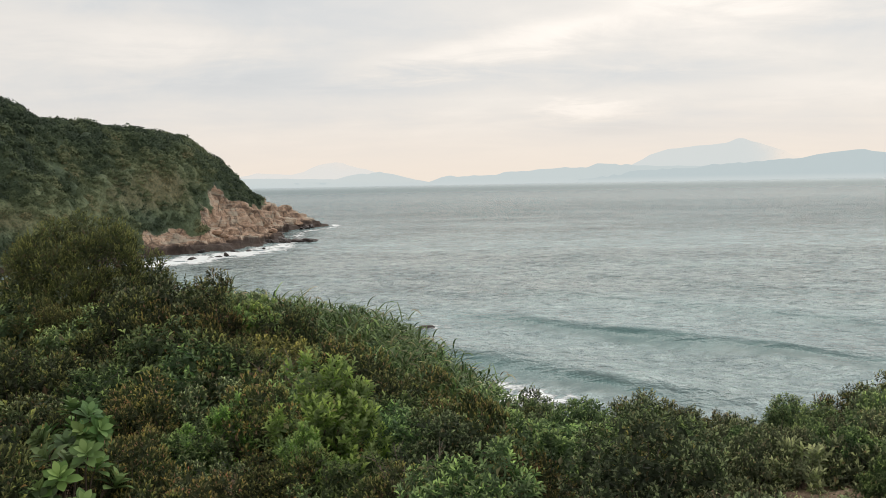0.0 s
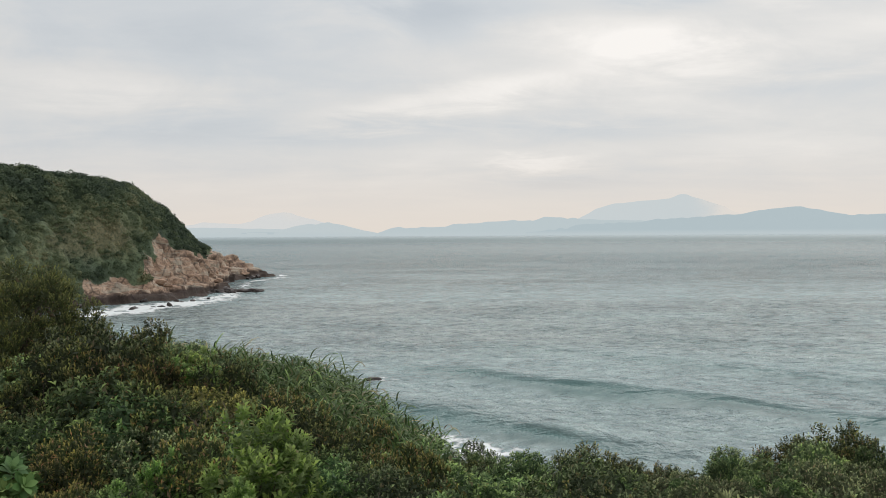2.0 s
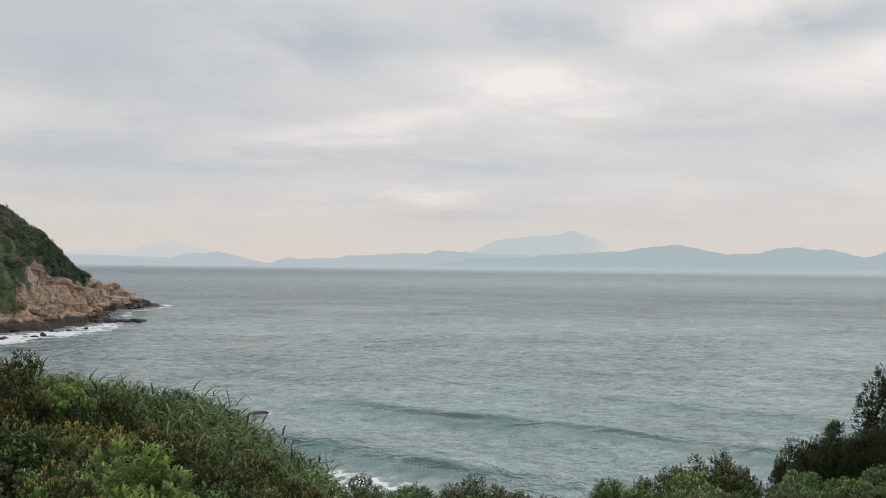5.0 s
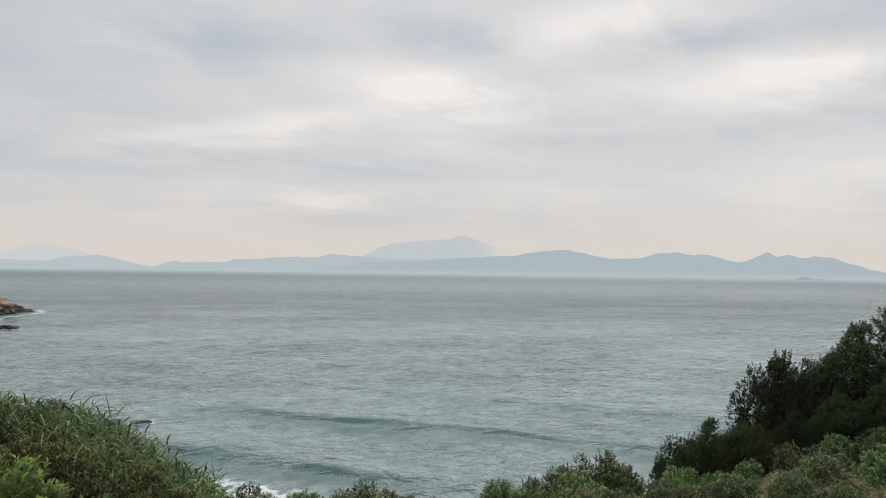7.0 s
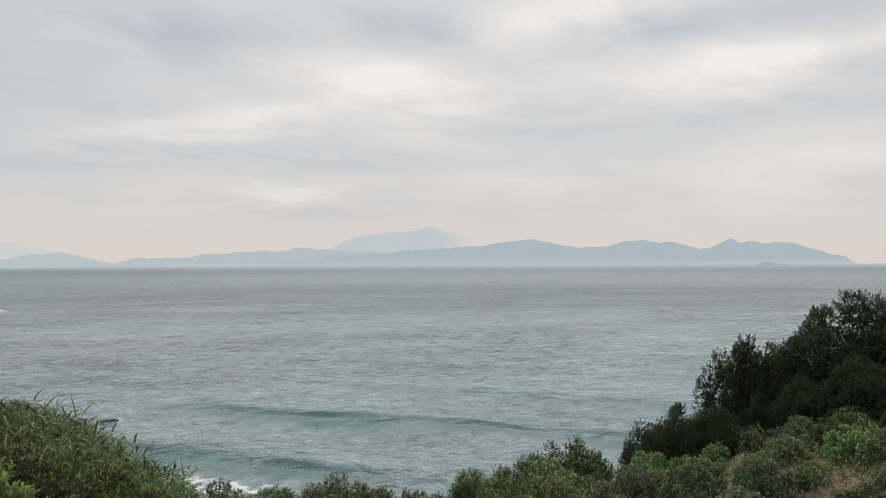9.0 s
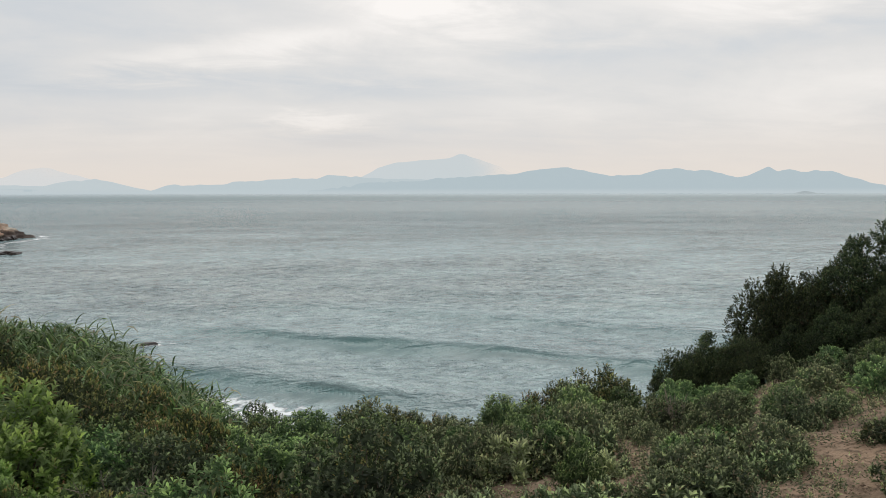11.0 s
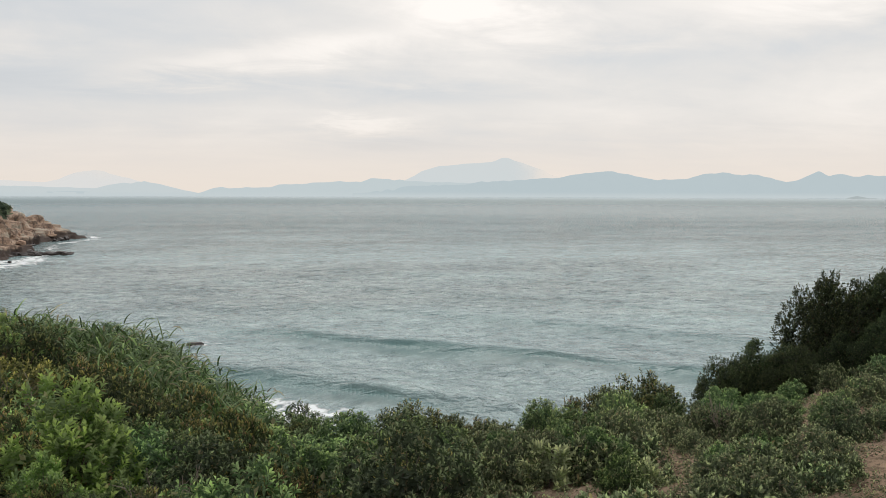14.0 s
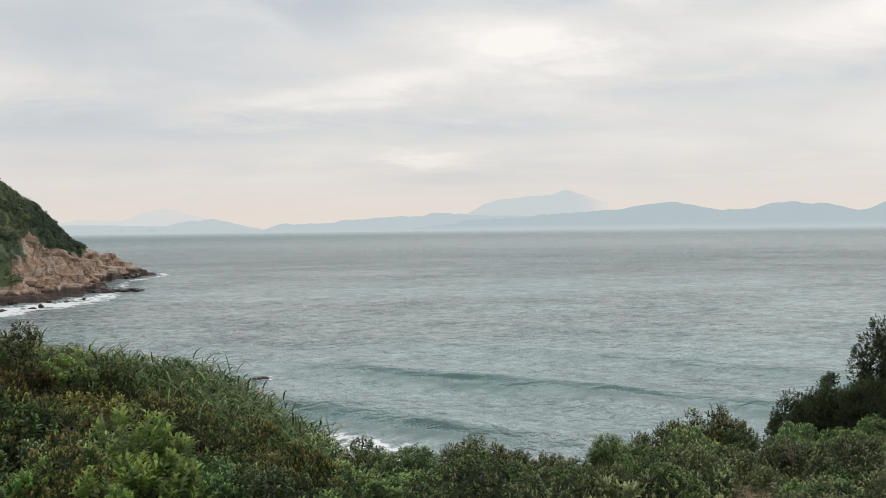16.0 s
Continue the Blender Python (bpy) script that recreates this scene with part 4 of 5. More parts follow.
def shrub(name, label, category, mat, seed, wide, tall, boughs, bough, twigs, per, twig, length, width, upright=0.6, inner=0.25, stem_count=14, thick=0.012, spread=(75, 22), group="", uneven=(0.82, 1.12)):
    """A bush: a root that parents its branches and its foliage. wide: the crown's radius; boughs: rounded sprays of that radius, each of some twigs."""
    rng = np.random.default_rng(seed)
    k = np.arange(boughs)
    h = 1 - 1.45 * (k + 0.5) / boughs
    turn = k * 2.39996 + rng.normal(0, 0.35, boughs)
    flat = np.sqrt(np.maximum(1 - h * h, 0))
    u = unit(np.stack([flat * np.cos(turn), flat * np.sin(turn), h], 1) + rng.normal(0, 0.10, (boughs, 3)))
    deep = np.where(rng.random(boughs) < inner, rng.uniform(0.4, 0.75, boughs), rng.uniform(*uneven, boughs))
    size = bough * rng.uniform(0.6, 1.4, boughs)
    at = u * deep[:, None] * [wide - bough * 0.7, wide - bough * 0.7, tall * 0.64 - bough * 0.5] + [0, 0, tall * 0.34]
    at[:, 2] = np.maximum(at[:, 2], 0.04)
    v = unit(rng.normal(0, 1, (boughs, twigs, 3)) + 0.6 * u[:, None] + [0, 0, 0.55])
    tips = (at[:, None] + v * size[:, None, None] * rng.uniform(0.85, 1.1, (boughs, twigs, 1))).reshape(-1, 3)
    tips[:, 2] = np.maximum(tips[:, 2], 0.02)
    axes = unit(v * [1, 1, 0.8] + [0, 0, upright] + rng.normal(0, 0.18, (boughs, twigs, 3))).reshape(-1, 3)
    verts, faces, tone, tw = twig_leaves(rng, tips, axes, per, twig, length, width, spread)
    cv, cf = heart_leaves(rng, at, size, 20)
    hv, hf = heart_leaves(rng, rng.uniform(-0.35, 0.35, (10, 3)) * [wide, wide, tall * 0.5] + [0, 0, tall * 0.34], np.full(10, wide * 0.34), 36)
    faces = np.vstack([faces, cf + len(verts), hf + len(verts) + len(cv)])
    # zero tip and twig tone keeps the heart dark, as painted shade
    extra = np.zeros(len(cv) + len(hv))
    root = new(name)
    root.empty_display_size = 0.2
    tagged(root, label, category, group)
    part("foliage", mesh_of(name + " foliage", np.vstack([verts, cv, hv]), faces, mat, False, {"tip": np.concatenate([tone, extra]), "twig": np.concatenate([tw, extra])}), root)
    sv, sf = stems(rng, at * 0.98, stem_count, thick)
    part("stem_wood", mesh_of(name + " stem wood", sv, sf, BARK, True), root, "thin brown woody branches")
    return root


def blades(rng, count, wide, long_, width, lean, droop=1.0):
    """Arching grass blades set round upright stalks, each a ribbon of six pieces."""
    seg, per = 6, 8
    s = np.linspace(0, 1, seg)[None]
    stalk = np.repeat(rng.uniform(0, 6.283, count // per), per)
    count = len(stalk)
    rad = np.repeat(wide * np.sqrt(rng.random(count // per)), per)
    up = np.repeat(rng.uniform(0.20, 0.46, count // per), per) * np.tile(np.linspace(0.12, 1.0, per), count // per)
    tilt = np.repeat(rng.normal(0, 0.16, (count // per, 2)), per, 0) + 0.35 * np.stack([np.cos(stalk), np.sin(stalk)], 1) * (rad / wide)[:, None]
    base = np.stack([rad * np.cos(stalk) + tilt[:, 0] * up, rad * np.sin(stalk) + tilt[:, 1] * up, up - 0.08], 1)
    a = np.tile(np.arange(per) * 2.5, count // per) + stalk + rng.normal(0, 0.4, count)
    out = unit(np.stack([np.cos(a), np.sin(a), 0 * a], 1) + np.array(lean))
    L = long_ * rng.uniform(0.55, 1.0, count)
    bend = rng.uniform(0.35, 1.1, count) * droop
    ang = (0.35 + bend[:, None] * s * 2.5)
    step = L[:, None] / (seg - 1)
    horiz, vert = np.cumsum(np.sin(ang) * step, 1) - np.sin(ang[:, :1]) * step, np.cumsum(np.cos(ang) * step, 1) - np.cos(ang[:, :1]) * step
    mid = base[:, None] + out[:, None] * horiz[..., None] + np.array([0, 0, 1.0]) * vert[..., None]
    side = unit(np.cross(out, [0, 0, 1.0]) + rng.normal(0, 0.25, (count, 3)))
    half = width * rng.uniform(0.6, 1.1, count)[:, None] * np.sqrt(np.maximum(1 - s, 0.0)) * (0.55 + 0.45 * np.minimum(s * 4, 1)) / 2
    verts = np.stack([mid - side[:, None] * half[..., None], mid + side[:, None] * half[..., None]], 2).reshape(-1, 3)
    k = (np.arange(count)[:, None] * seg + np.arange(seg - 1)[None]).ravel() * 2
    faces = np.stack([k, k + 1, k + 3, k + 2], 1)
    tone = np.repeat(np.broadcast_to(s, (count, seg)).ravel(), 2)
    return verts, faces, tone, np.repeat(rng.random(count), seg * 2)


def grass_tuft(seed, count, wide, long_, lean):
    rng = np.random.default_rng(seed)
    v, f, tone, tw = blades(rng, count, wide, long_, 0.030, lean, 1.0)
    ob = new("reed_grass", mesh_of("reed_grass", v, f, GRASS, True, {"tip": tone * 0.95, "twig": tw}))
    return tagged(ob, "tall arching green reed grass on the mound", "grass", "reed grass on the mound")


def rosette_plant(seed, wide, heads, leaf):
    """Big spoon-shaped leaves in rosettes at the ends of thick stems."""
    rng = np.random.default_rng(seed)
    a = rng.uniform(0, 6.283, heads)
    d = wide * np.sqrt(rng.random(heads))
    tips = np.stack([d * np.cos(a), d * np.sin(a), 0.60 - 0.34 * (d / wide) ** 2 + rng.normal(0, 0.03, heads)], 1)
    axes = unit(np.stack([np.cos(a) * d, np.sin(a) * d, 0.5 + 0 * d], 1) + rng.normal(0, 0.12, (heads, 3)))
    root = tagged(new("broad_leaf_plant"), "bright green plant with rosettes of broad spoon-shaped leaves", "plant", "broad-leaved plants")
    for t, ax in zip(tips, axes):
        across = unit(np.cross(ax, rng.normal(0, 1, 3)))
        other = np.cross(ax, across)
        n = 15
        k = np.linspace(0, 1, n)
        phi = k * n * 2.4
        tilt = np.radians(72 - 52 * k)
        out = across * np.cos(phi)[:, None] + other * np.sin(phi)[:, None]
        way = unit(ax * np.cos(tilt)[:, None] + out * np.sin(tilt)[:, None])
        side = unit(np.cross(way, ax))
        size = leaf * (1 - 0.35 * k) * rng.uniform(0.85, 1.1, n)
        face = unit(np.cross(side, way))
        s = np.linspace(0, 1, 6)
        prof = np.array([0.07, 0.16, 0.36, 0.52, 0.46, 0.08])
        mid = t + way[:, None] * (size[:, None] * s)[..., None] - face[:, None] * (0.3 * size[:, None] * s ** 2)[..., None] - ax * (0.05 * (1 - k))[:, None, None]
        half = (size[:, None] * prof)[..., None] * 0.5 * side[:, None]
        up_ = face[:, None] * (size[:, None] * prof)[..., None] * 0.12
        verts = np.stack([mid - half + up_, mid, mid + half + up_], 2).reshape(-1, 3)
        q = (np.arange(n)[:, None] * 6 + np.arange(5)[None]).ravel() * 3
        faces = np.concatenate([np.stack([q, q + 1, q + 4, q + 3], 1), np.stack([q + 1, q + 2, q + 5, q + 4], 1)])
        tone = np.repeat(k, 18)
        part("leaf_rosette", mesh_of("leaf_rosette", verts, faces, LEAF_BROAD, True, {"tip": tone, "twig": np.full(len(tone), rng.random())}), root)
    sv, sf = stems(rng, tips, heads, 0.016, 0.05)
    part("stem_wood", mesh_of("broad stem wood", sv, sf, BARK, True), root, "thick brown stems")
    return root


# the kinds, three of each at most; every one is moved to its place or copied. Each common kind has a close-leaved form and an open one.
def forms(name, label, mat, seed, wide, tall, upright, spread, group, close, open_):
    """close and open_: boughs, their radius, twigs, leaves to a twig, twig length, leaf length, leaf width to length."""
    make = lambda k, p: shrub(name, label, "shrub", mat, seed + k, wide, tall, *p, upright=upright, spread=spread, group=group)
    return [make(k, close) for k in range(2)], [make(k + 5, open_) for k in range(2)]


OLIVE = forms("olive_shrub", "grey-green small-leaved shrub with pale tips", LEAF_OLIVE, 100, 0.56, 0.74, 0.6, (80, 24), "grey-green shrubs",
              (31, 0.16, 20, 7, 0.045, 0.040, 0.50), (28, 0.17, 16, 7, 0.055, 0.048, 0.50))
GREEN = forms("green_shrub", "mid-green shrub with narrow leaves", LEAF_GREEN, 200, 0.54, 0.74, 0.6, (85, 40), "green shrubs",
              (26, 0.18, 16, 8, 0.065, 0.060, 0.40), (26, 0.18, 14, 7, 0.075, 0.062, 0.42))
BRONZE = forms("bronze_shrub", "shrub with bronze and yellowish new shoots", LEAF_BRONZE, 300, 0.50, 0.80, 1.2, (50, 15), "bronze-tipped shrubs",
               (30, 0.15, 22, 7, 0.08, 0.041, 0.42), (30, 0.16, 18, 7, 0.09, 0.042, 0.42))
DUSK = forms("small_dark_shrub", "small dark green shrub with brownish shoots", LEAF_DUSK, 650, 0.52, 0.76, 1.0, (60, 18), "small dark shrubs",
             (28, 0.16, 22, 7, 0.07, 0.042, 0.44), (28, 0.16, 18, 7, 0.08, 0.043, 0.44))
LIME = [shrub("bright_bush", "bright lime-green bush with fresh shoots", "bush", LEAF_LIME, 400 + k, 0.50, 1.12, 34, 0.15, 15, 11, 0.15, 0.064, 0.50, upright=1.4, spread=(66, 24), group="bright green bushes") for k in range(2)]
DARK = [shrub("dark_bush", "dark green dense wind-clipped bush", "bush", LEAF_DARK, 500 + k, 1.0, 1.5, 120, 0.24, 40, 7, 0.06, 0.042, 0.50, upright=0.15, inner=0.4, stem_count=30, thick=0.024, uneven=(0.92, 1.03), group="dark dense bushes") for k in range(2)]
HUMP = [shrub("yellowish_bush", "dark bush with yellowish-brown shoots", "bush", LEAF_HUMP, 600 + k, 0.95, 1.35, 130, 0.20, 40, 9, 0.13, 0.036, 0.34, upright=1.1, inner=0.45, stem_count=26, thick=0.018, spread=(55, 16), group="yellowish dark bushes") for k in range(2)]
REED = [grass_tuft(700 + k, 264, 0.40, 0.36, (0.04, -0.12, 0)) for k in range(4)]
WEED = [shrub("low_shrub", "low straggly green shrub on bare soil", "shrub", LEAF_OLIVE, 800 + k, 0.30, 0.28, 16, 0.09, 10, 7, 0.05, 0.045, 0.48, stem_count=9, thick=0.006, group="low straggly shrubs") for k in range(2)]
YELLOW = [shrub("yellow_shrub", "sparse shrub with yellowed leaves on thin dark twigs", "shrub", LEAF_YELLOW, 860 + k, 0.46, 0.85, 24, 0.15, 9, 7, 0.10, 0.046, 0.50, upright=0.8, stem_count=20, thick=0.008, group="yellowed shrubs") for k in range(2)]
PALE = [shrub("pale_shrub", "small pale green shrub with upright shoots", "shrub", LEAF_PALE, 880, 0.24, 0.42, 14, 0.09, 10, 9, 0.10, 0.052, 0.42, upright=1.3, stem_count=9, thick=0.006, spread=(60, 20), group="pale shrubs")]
used = set()
planted = []


def plant(kinds, x, y, size=1.0, rng=random, sink=0.04, squash=1.0):
    """Set one of the kinds at a place, turned at random."""
    if isinstance(kinds, tuple):
        kinds = kinds[math.hypot(x, y) > 8.8]
    ob = kinds[rng.randrange(len(kinds))]
    z = ground_z(x, y) - sink
    m = pose(x, y, z, rng.uniform(-6, 6), rng.uniform(-6, 6), rng.uniform(0, 360)) 
    if ob.name in used:
        ob = copy_thing(ob, m)
    else:
        used.add(ob.name)
        ob.matrix_basis = m
    ob.scale = (size * rng.uniform(0.92, 1.08), size * rng.uniform(0.92, 1.08), size * squash)
    planted.append((x, y))
    return ob


def reed(x, y, size, rng):
    ob = REED[rng.randrange(len(REED))]
    m = pose(x, y, ground_z(x, y) - 0.03, rng.uniform(-14, 14), rng.uniform(-14, 14), rng.uniform(0, 360))
    if ob.name in used:
        ob = copy_thing(ob, m)
    else:
        used.add(ob.name)
        ob.matrix_basis = m
    ob.scale = (size, size, size)


def bare(b, r):
    """Where the soil shows: the path and the trodden patches, in bearing and distance."""
    for cb, cr, wb, wr in ((-40.2, 5.4, 2.6, 0.7), (-42.5, 6.2, 2.2, 0.9), (-43.6, 7.3, 2.0, 1.0), (-46.0, 9.0, 1.3, 1.0), (-48.5, 11.5, 1.2, 1.2),
                           (-17.0, 5.1, 2.4, 0.4), (-20.4, 5.55, 2.4, 0.5), (-23.1, 6.05, 2.4, 0.5), (-25.6, 6.5, 2.2, 0.5), (-30.5, 6.4, 2.2, 0.5), (-27.5, 6.9, 1.6, 0.4),
                           (-37.4, 9.0, 1.5, 0.6), (-38.8, 12.8, 1.8, 0.5)):
        if ((b - cb) / wb) ** 2 + ((r - cr) / wr) ** 2 < 1:
            return True
    return False


def clear_of_soil(b, r, room):
    turn = math.degrees(room / r)
    return not any(bare(b + u * turn, r + v * room) for u, v in ((0, 0), (1, 0), (-1, 0), (0, 1), (0, -1)))


def scatter(rng, kinds, bearings, distances, gap, size, squash=1.0, tries=900, room=0.3):
    """Plants strewn over a sector, no two nearer than gap."""
    own = []
    for _ in range(tries):
        b = rng.uniform(*bearings)
        r = math.sqrt(rng.uniform(distances[0] ** 2, distances[1] ** 2))
        if not clear_of_soil(b, r, room):
            continue
        x, y = polar(b, r)
        if any((x - u) ** 2 + (y - v) ** 2 < 0.55 ** 2 for u, v in (polar(25.0, 6.5), polar(24.9, 6.0), polar(24.2, 8.0), polar(24.2, 7.5))):
            continue
        if any((x - u) ** 2 + (y - v) ** 2 < gap * gap for u, v in own):
            continue
        own.append((x, y))
        group = rng.choices([k for k, _ in kinds], [s for _, s in kinds])[0]
        plant(group, x, y, size * rng.uniform(0.65, 1.3), rng, squash=squash * rng.uniform(0.9, 1.2))


def build_plants():
    # single plants that stand out
    rng = random.Random(21)
    for b, r, s in ((8.6, 7.3, 1.0), (10.0, 6.6, 0.6), (12.9, 8.2, 0.5), (15.0, 7.9, 0.55), (17.3, 7.6, 0.45), (13.8, 11.8, 0.85), (12.2, 11.9, 0.8), (15.0, 12.0, 0.6), (13.0, 12.4, 0.8)):
        x, y = polar(b, r)
        plant(LIME, x, y, s, rng, squash=1.0 if r < 10 else 0.65)
    rng = random.Random(22)
    for b, r, s in ((25.0, 6.6, 1.0), (24.2, 8.0, 1.05)):
        x, y = polar(b, r)
        ob = rosette_plant(int(r * 10), 0.40, 16, 0.150)
        ob.matrix_basis = pose(x, y, ground_z(x, y) - 0.02, 0, 0, b * 9)
        ob.scale = (s, s, s * 1.1)
    rng = random.Random(23)
    for b, r, s, q in ((23.7, 14.0, 1.40, 1.02), (27.6, 13.4, 0.9, 0.95), (20.4, 13.0, 0.62, 0.8), (25.5, 12.2, 0.8, 0.9), (30.5, 13.0, 1.0, 1.0)):
        x, y = polar(b, r)
        plant(HUMP, x, y, s, rng, squash=q)
    rng = random.Random(24)
    for b, r, s, q in ((-40.2, 16.0, 0.97, 1.38), (-45.4, 16.3, 1.20, 1.27), (-50.0, 15.8, 1.2, 1.25), (-47.0, 14.8, 0.75, 1.0), (-43.6, 15.0, 0.66, 1.0),
                       (-34.0, 15.0, 0.60, 1.45), (-36.0, 15.2, 0.64, 1.42), (-42.6, 16.0, 0.78, 1.3), (-38.0, 14.8, 0.55, 1.1), (-41.0, 14.8, 0.55, 1.0)):
        x, y = polar(b, r)
        plant(DARK, x, y, s, rng, squash=q)
    rng = random.Random(25)
    for b, r, s in ((-27.9, 12.6, 1.0), (-26.3, 12.9, 0.75), (-13.2, 12.4, 0.85), (-11.8, 12.5, 0.7), (-15.5, 12.7, 0.6)):
        x, y = polar(b, r)
        plant(DUSK, x, y, s, rng)
    rng = random.Random(26)
    for b, r, s in ((12.8, 8.9, 0.7), (13.9, 8.7, 0.7), (25.6, 7.5, 0.6), (22.6, 6.9, 0.55), (27.2, 6.9, 0.5), (12.8, 6.7, 0.55), (12.4, 6.3, 0.5), (13.4, 6.4, 0.5)):
        x, y = polar(b, r)
        plant(DUSK, x, y, s, rng)
    rng = random.Random(43)
    for b, r, s in ((12.0, 10.0, 1.0), (10.9, 10.3, 0.9), (13.0, 9.7, 0.7), (20.5, 7.6, 0.6)):
        x, y = polar(b, r)
        plant(YELLOW, x, y, s, rng)
    for b, r, s in ((-22.5, 6.9, 1.0), (-28.6, 6.8, 0.7), (-21.4, 7.2, 0.6), (-34.0, 6.0, 0.7), (-36.5, 7.6, 0.6)):
        x, y = polar(b, r)
        plant(PALE, x, y, s, rng)
    # reed grass over the shoulder of the mound
    rng = random.Random(27)
    for _ in range(285):
        b = rng.uniform(-1.4, 17.5)
        r = rng.uniform(10.9 + 1.2 * min(max((b - 6) / 3, 0), 1), 14.4) - 0.14 * max(0, 4 - b)
        x, y = polar(b, r)
        reed(x, y, rng.uniform(0.85, 1.5) * (0.86 - 0.08 * min(max((b - 4) / 4, 0), 1)), rng)
    rng = random.Random(28)
    for b, r in ((27.0, 5.3), (28.0, 5.6), (19.5, 11.0), (18.6, 11.4), (17.6, 11.2), (20.2, 11.6), (21.5, 10.5), (22.4, 10.7), (20.9, 10.3)):
        x, y = polar(b, r)
        reed(x, y, 0.7 if r < 6 else 0.95, rng)
    # the mound below the grass
    rng = random.Random(29)
    scatter(rng, [(BRONZE, 3), (DUSK, 3), (GREEN, 2)], (7, 17), (9.2, 11.9), 0.66, 0.88)
    scatter(rng, [(BRONZE, 3), (DUSK, 3), (GREEN, 1)], (4, 7), (9.2, 10.6), 0.62, 0.8)
    rng = random.Random(30)
    scatter(rng, [(BRONZE, 3), (DUSK, 2), (GREEN, 2)], (-2.5, 4), (9.2, 10.8), 0.62, 0.60)
    rng = random.Random(31)
    scatter(rng, [(OLIVE, 2), (GREEN, 3), (DUSK, 4), (BRONZE, 1)], (16, 33), (8.8, 12.6), 0.68, 1.10)
    rng = random.Random(32)
    scatter(rng, [(OLIVE, 3), (GREEN, 3), (BRONZE, 1)], (-6, -2.5), (8.8, 12.8), 0.60, 0.52)
    # slope in front
    rng = random.Random(33)
    scatter(rng, [(BRONZE, 4), (OLIVE, 2.5), (GREEN, 3), (DUSK, 2)], (9, 34), (5.2, 9.0), 0.66, 0.86)
    rng = random.Random(34)
    scatter(rng, [(OLIVE, 3), (GREEN, 6), (BRONZE, 1.6), (DUSK, 0.8)], (-14, 9), (5.2, 9.2), 0.64, 0.76)
    # shelf towards the rim
    rng = random.Random(35)
    scatter(rng, [(OLIVE, 3), (GREEN, 5), (BRONZE, 0.8), (DUSK, 0.7)], (-22, -5), (8.2, 12.4), 0.66, 0.53)
    rng = random.Random(36)
    scatter(rng, [(OLIVE, 5), (GREEN, 3), (BRONZE, 0.5), (DUSK, 0.5)], (-34, -22), (8.2, 12.6), 0.66, 0.53)
    rng = random.Random(37)
    scatter(rng, [(OLIVE, 5), (GREEN, 2)], (-37, -12), (6.7, 8.4), 0.60, 0.50)
    rng = random.Random(38)
    scatter(rng, [(OLIVE, 4), (GREEN, 3)], (-52, -33), (7.0, 13.8), 0.56, 0.46, room=0.12)
    rng = random.Random(39)
    scatter(rng, [(WEED, 1)], (-50, -12), (4.9, 7.8), 0.40, 0.85, room=0.05)
    x, y = polar(-27.4, 6.35)
    plant(GREEN, x, y, 0.34, rng, squash=1.6)
    rng = random.Random(40)
    for b, r, s in ((-26.0, 5.15, 0.26), (-27.8, 5.2, 0.30), (-29.6, 5.1, 0.28), (-31.0, 5.25, 0.27), (-20.5, 7.0, 0.22), (-23.8, 7.3, 0.24)):
        x, y = polar(b, r)
        plant(GREEN, x, y, s * 1.5, rng, squash=0.6)
    rng = random.Random(41)
    for b, r, s in ((-35.0, 5.75, 0.62), (-36.6, 5.5, 0.5), (-33.2, 5.4, 0.45), (-34.2, 6.5, 0.42)):
        x, y = polar(b, r)
        plant(OLIVE, x, y, s, rng)
    rng = random.Random(42)
    scatter(rng, [(WEED, 3), (DUSK, 1)], (-14, 34), (4.9, 6.6), 0.58, 0.62)
    rng = random.Random(61)
    scatter(rng, [(OLIVE, 4), (GREEN, 3)], (-54, -44.5), (4.9, 7.0), 0.55, 0.34)
    rng = random.Random(60)
    scatter(rng, [(GREEN, 3), (OLIVE, 3)], (-40, 34), (13.0, 15.0), 1.3, 0.6)


build_plants()


def dead_branch(seed, x, y, size, turn):
    """A leafless bush: forked bare branches with side twigs."""
    rng = np.random.default_rng(seed)
    vs, fs, off = [], [], 0
    for k in range(7):
        a, lean = rng.uniform(0, 6.283), rng.uniform(0.15, 0.7)
        way = np.array([math.cos(a) * lean, math.sin(a) * lean, 1.0])
        s = np.linspace(0, 1, 8)[:, None]
        line = way * s * rng.uniform(0.6, 1.0) + np.cumsum(rng.normal(0, 0.022, (8, 3)), 0) * [1, 1, 0.3] - [0, 0, 0.1]
        pieces = [(line, 0.011)]
        for j in (3, 4, 5, 6):
            side = unit3(way + rng.normal(0, 0.7, 3)) * rng.uniform(0.15, 0.32)
            pieces.append((line[j] + side * np.linspace(0, 1, 5)[:, None] + np.cumsum(rng.normal(0, 0.01, (5, 3)), 0) * np.linspace(0, 1, 5)[:, None], 0.006))
        for pts, thick in pieces:
            v, f = tube(pts, thick * (1 - 0.75 * np.linspace(0, 1, len(pts))), 4)
            vs.append(v), fs.append(f + off)
            off += len(v)
    ob = new("dead_branch", mesh_of("dead_branch", np.vstack(vs), np.vstack(fs), DEAD_WOOD, True))
    ob.matrix_basis = pose(x, y, ground_z(x, y), 0, 0, turn)
    ob.scale = (size, size, size)
    tagged(ob, "leafless pale brown branches among the shrubs", "dead branches", "bare branches")


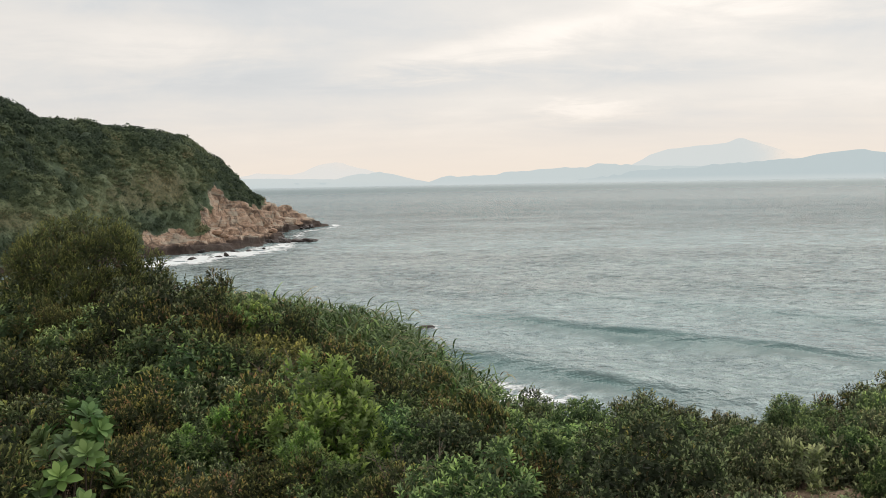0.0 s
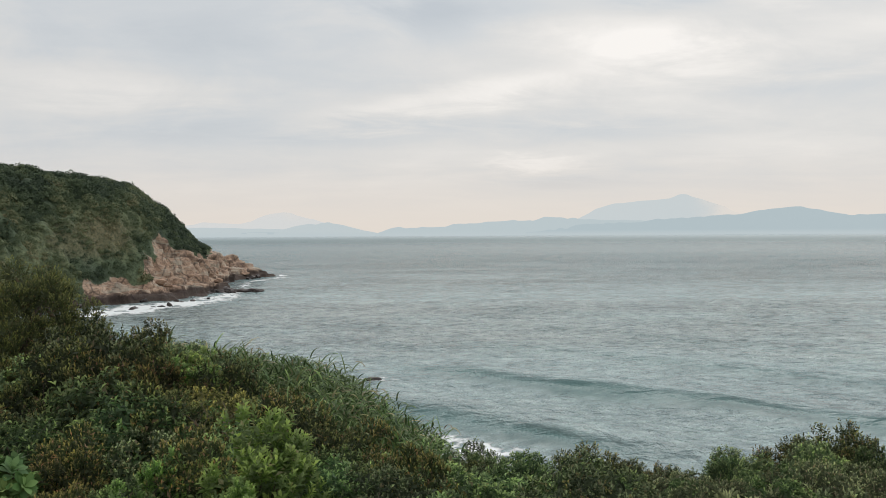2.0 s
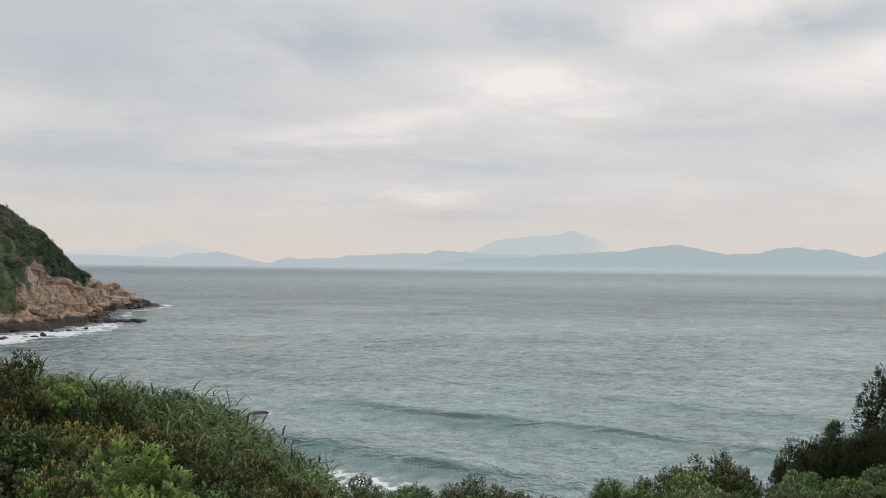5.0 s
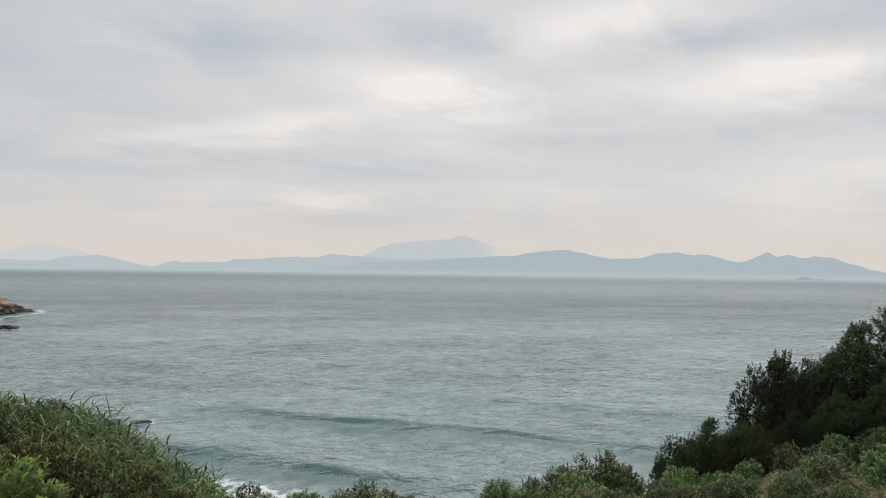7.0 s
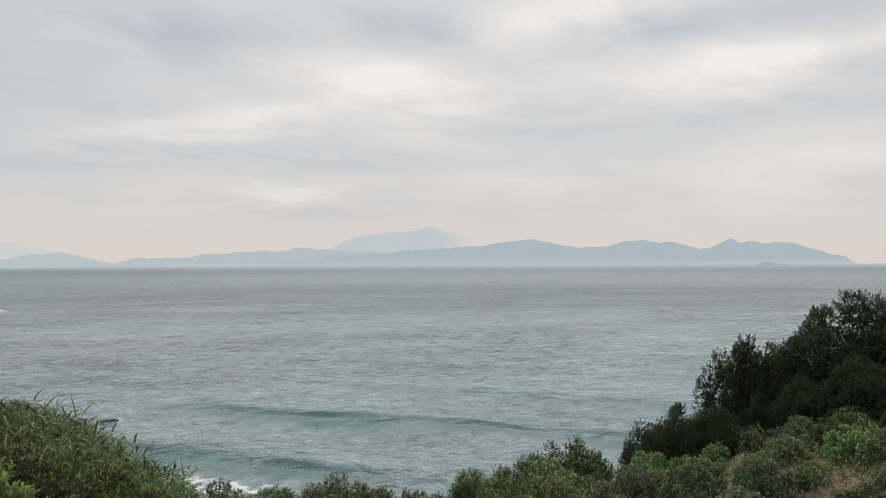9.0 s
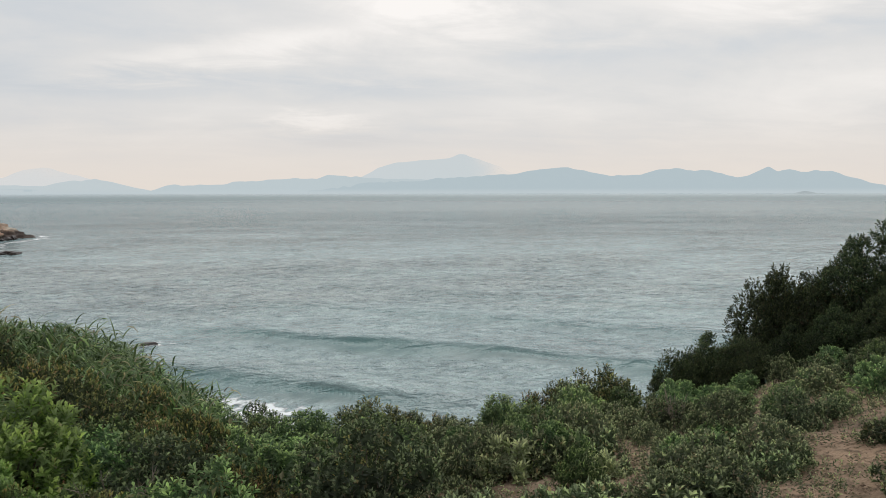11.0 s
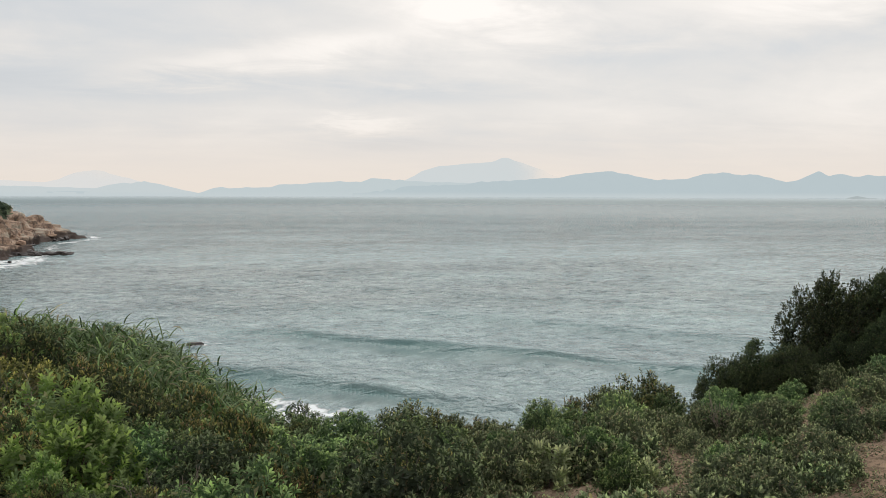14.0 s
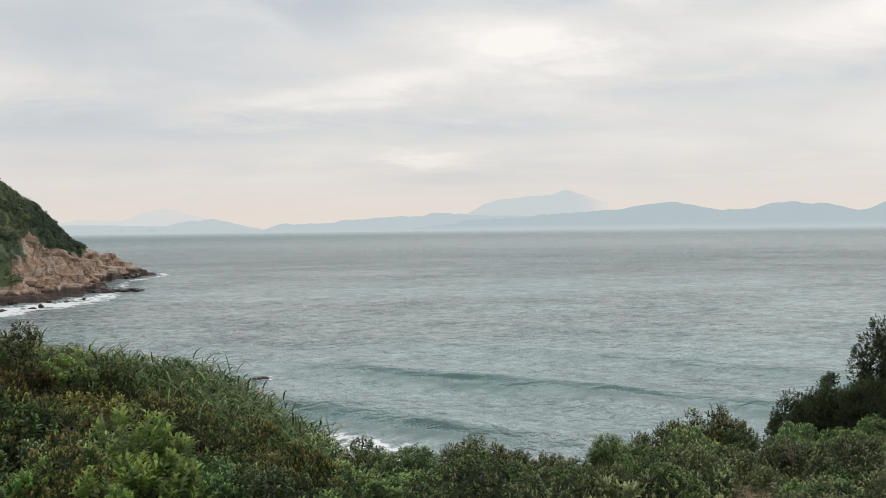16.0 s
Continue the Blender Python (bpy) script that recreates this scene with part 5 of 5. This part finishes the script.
for k, (b, r, s) in enumerate(((13.4, 9.3, 0.9), (10.6, 9.4, 0.95), (15.6, 9.1, 0.7), (3.2, 6.6, 0.6), (24.5, 9.4, 0.8), (-10.5, 7.4, 0.5), (-21.5, 7.9, 0.5), (-33.6, 9.0, 0.55), (2.0, 5.9, 0.6))):
    dead_branch(900 + k, *polar(b, r), s, 40 * k)


# ---------------------------------------------------------------- scrub over the headland
def build_scrub():
    rng = np.random.default_rng(77)
    n = 21000
    y = rng.uniform(178, 402, n)
    x = np.interp(y, [175, 230, 262, 326, 375, 400], [-152, -142, -128, -112, -98, -84]) + rng.random(n) * np.interp(y, [175, 230, 262, 300, 400], [62, 68, 64, 50, 30])
    z = land(x, y)
    dry = bracken(y, z)
    wood = smooth(18, 36, z)
    keep = (z > turf_line(x, y) + rng.uniform(0.2, 1.4, n)) & (rng.random(n) < (1 - 0.45 * dry)) & (fbm(x, y, 22, 61, 3) > -0.8)
    x, y, z, dry, wood = (v[keep] for v in (x, y, z, dry, wood))
    n, per = len(x), 48
    big = (0.40 + 1.3 * rng.random(n) ** 2.6) * (0.95 + 0.45 * wood) * (1 - 0.35 * dry)
    tree = rng.random(n) < 0.008 + 0.045 * wood
    big = np.where(tree, rng.uniform(1.7, 2.7, n), big)
    u = unit(rng.normal(0, 1, (n, per, 3)) + [0.12, -0.2, 0.35])
    u[..., 2] = np.abs(u[..., 2] + 0.15) - 0.15
    lump = 1 + 0.16 * np.sin(u[..., 0] * 5 + x[:, None]) * np.cos(u[..., 1] * 5 + y[:, None]) + 0.10 * rng.random((n, per))
    at = np.stack([x, y, z + 0.2 * big], 1)[:, None] + u * (big[:, None] * lump)[..., None] * [1.0, 1.0, 0.85]
    face = unit(u + rng.normal(0, 0.2, (n, per, 3)))
    way = unit(np.cross(face, rng.normal(0, 1, (n, per, 3))))
    side = np.cross(face, way)
    size = np.minimum(rng.uniform(0.75, 1.15, (n, per)) * big[:, None] * 0.46, 0.85).ravel()
    flat = lambda v: v.reshape(-1, 3)
    v, f = leaf_arrays(flat(at) - flat(way) * size[:, None] * 0.5, flat(way), flat(side), size, size * 0.85, 0.1)
    tone = np.clip(0.14 + 0.36 * rng.random(n) + 0.42 * fbm(x, y, 40, 62, 3) + 0.32 * fbm(x, y, 13, 69, 2) + 0.5 * dry - 0.08 * wood - 0.16 * tree, 0, 1)
    tone = np.repeat(np.clip(np.repeat(tone, per) + rng.normal(0, 0.05, n * per), 0, 1), 4)
    ob = new("hillside_scrub", mesh_of("hillside_scrub", v, f, SCRUB, False, {"twig": tone}))
    tagged(ob, "dense dark green scrub over the headland", "scrub", kind="stuff")


build_scrub()


# ---------------------------------------------------------------- what lies on the soil
def build_litter():
    rng = np.random.default_rng(55)
    n = 22000
    b, r = rng.uniform(-52, -8, n), np.sqrt(rng.uniform(4.3 ** 2, 12.5 ** 2, n))
    x, y = -r * np.sin(np.radians(b)), r * np.cos(np.radians(b))
    z = land(x, y) + 0.02
    way = unit(np.stack([rng.normal(0, 1, n), rng.normal(0, 1, n), rng.normal(0.05, 0.25, n)], 1))
    side = unit(np.cross(way, np.stack([rng.normal(0, 0.3, n), rng.normal(0, 0.3, n), np.ones(n)], 1)))
    size = rng.uniform(0.010, 0.042, n)
    v, f = leaf_arrays(np.stack([x, y, z], 1), way, side, size, size * rng.uniform(0.15, 0.6, n), 0.1)
    tone = np.repeat(rng.random(n), 4)
    ob = new("leaf_litter", mesh_of("leaf_litter", v, f, LITTER, False, {"tip": tone, "twig": tone}))
    tagged(ob, "dry brown leaves and twigs on the bare soil", "leaf litter", kind="stuff")
    n = 9500
    b, r = rng.uniform(-52, -8, n), np.sqrt(rng.uniform(4.3 ** 2, 13.0 ** 2, n))
    x, y = -r * np.sin(np.radians(b)), r * np.cos(np.radians(b))
    clump = fbm(x, y, 1.3, 71, 3)
    keep = clump > -0.22
    x, y = x[keep], y[keep]
    tips = np.stack([x, y, land(x, y) + rng.uniform(0.04, 0.11, len(x))], 1)
    axes = unit(rng.normal(0, 0.35, (len(x), 3)) + [0, 0, 1])
    v, f, tone, tw = twig_leaves(rng, tips, axes, 7, 0.07, 0.030, 0.42, (80, 35))
    ob = new("ground_weeds", mesh_of("ground_weeds", v, f, LEAF_OLIVE, False, {"tip": tone, "twig": tw}))
    tagged(ob, "low green weeds scattered over the soil", "weeds", kind="stuff")


build_litter()
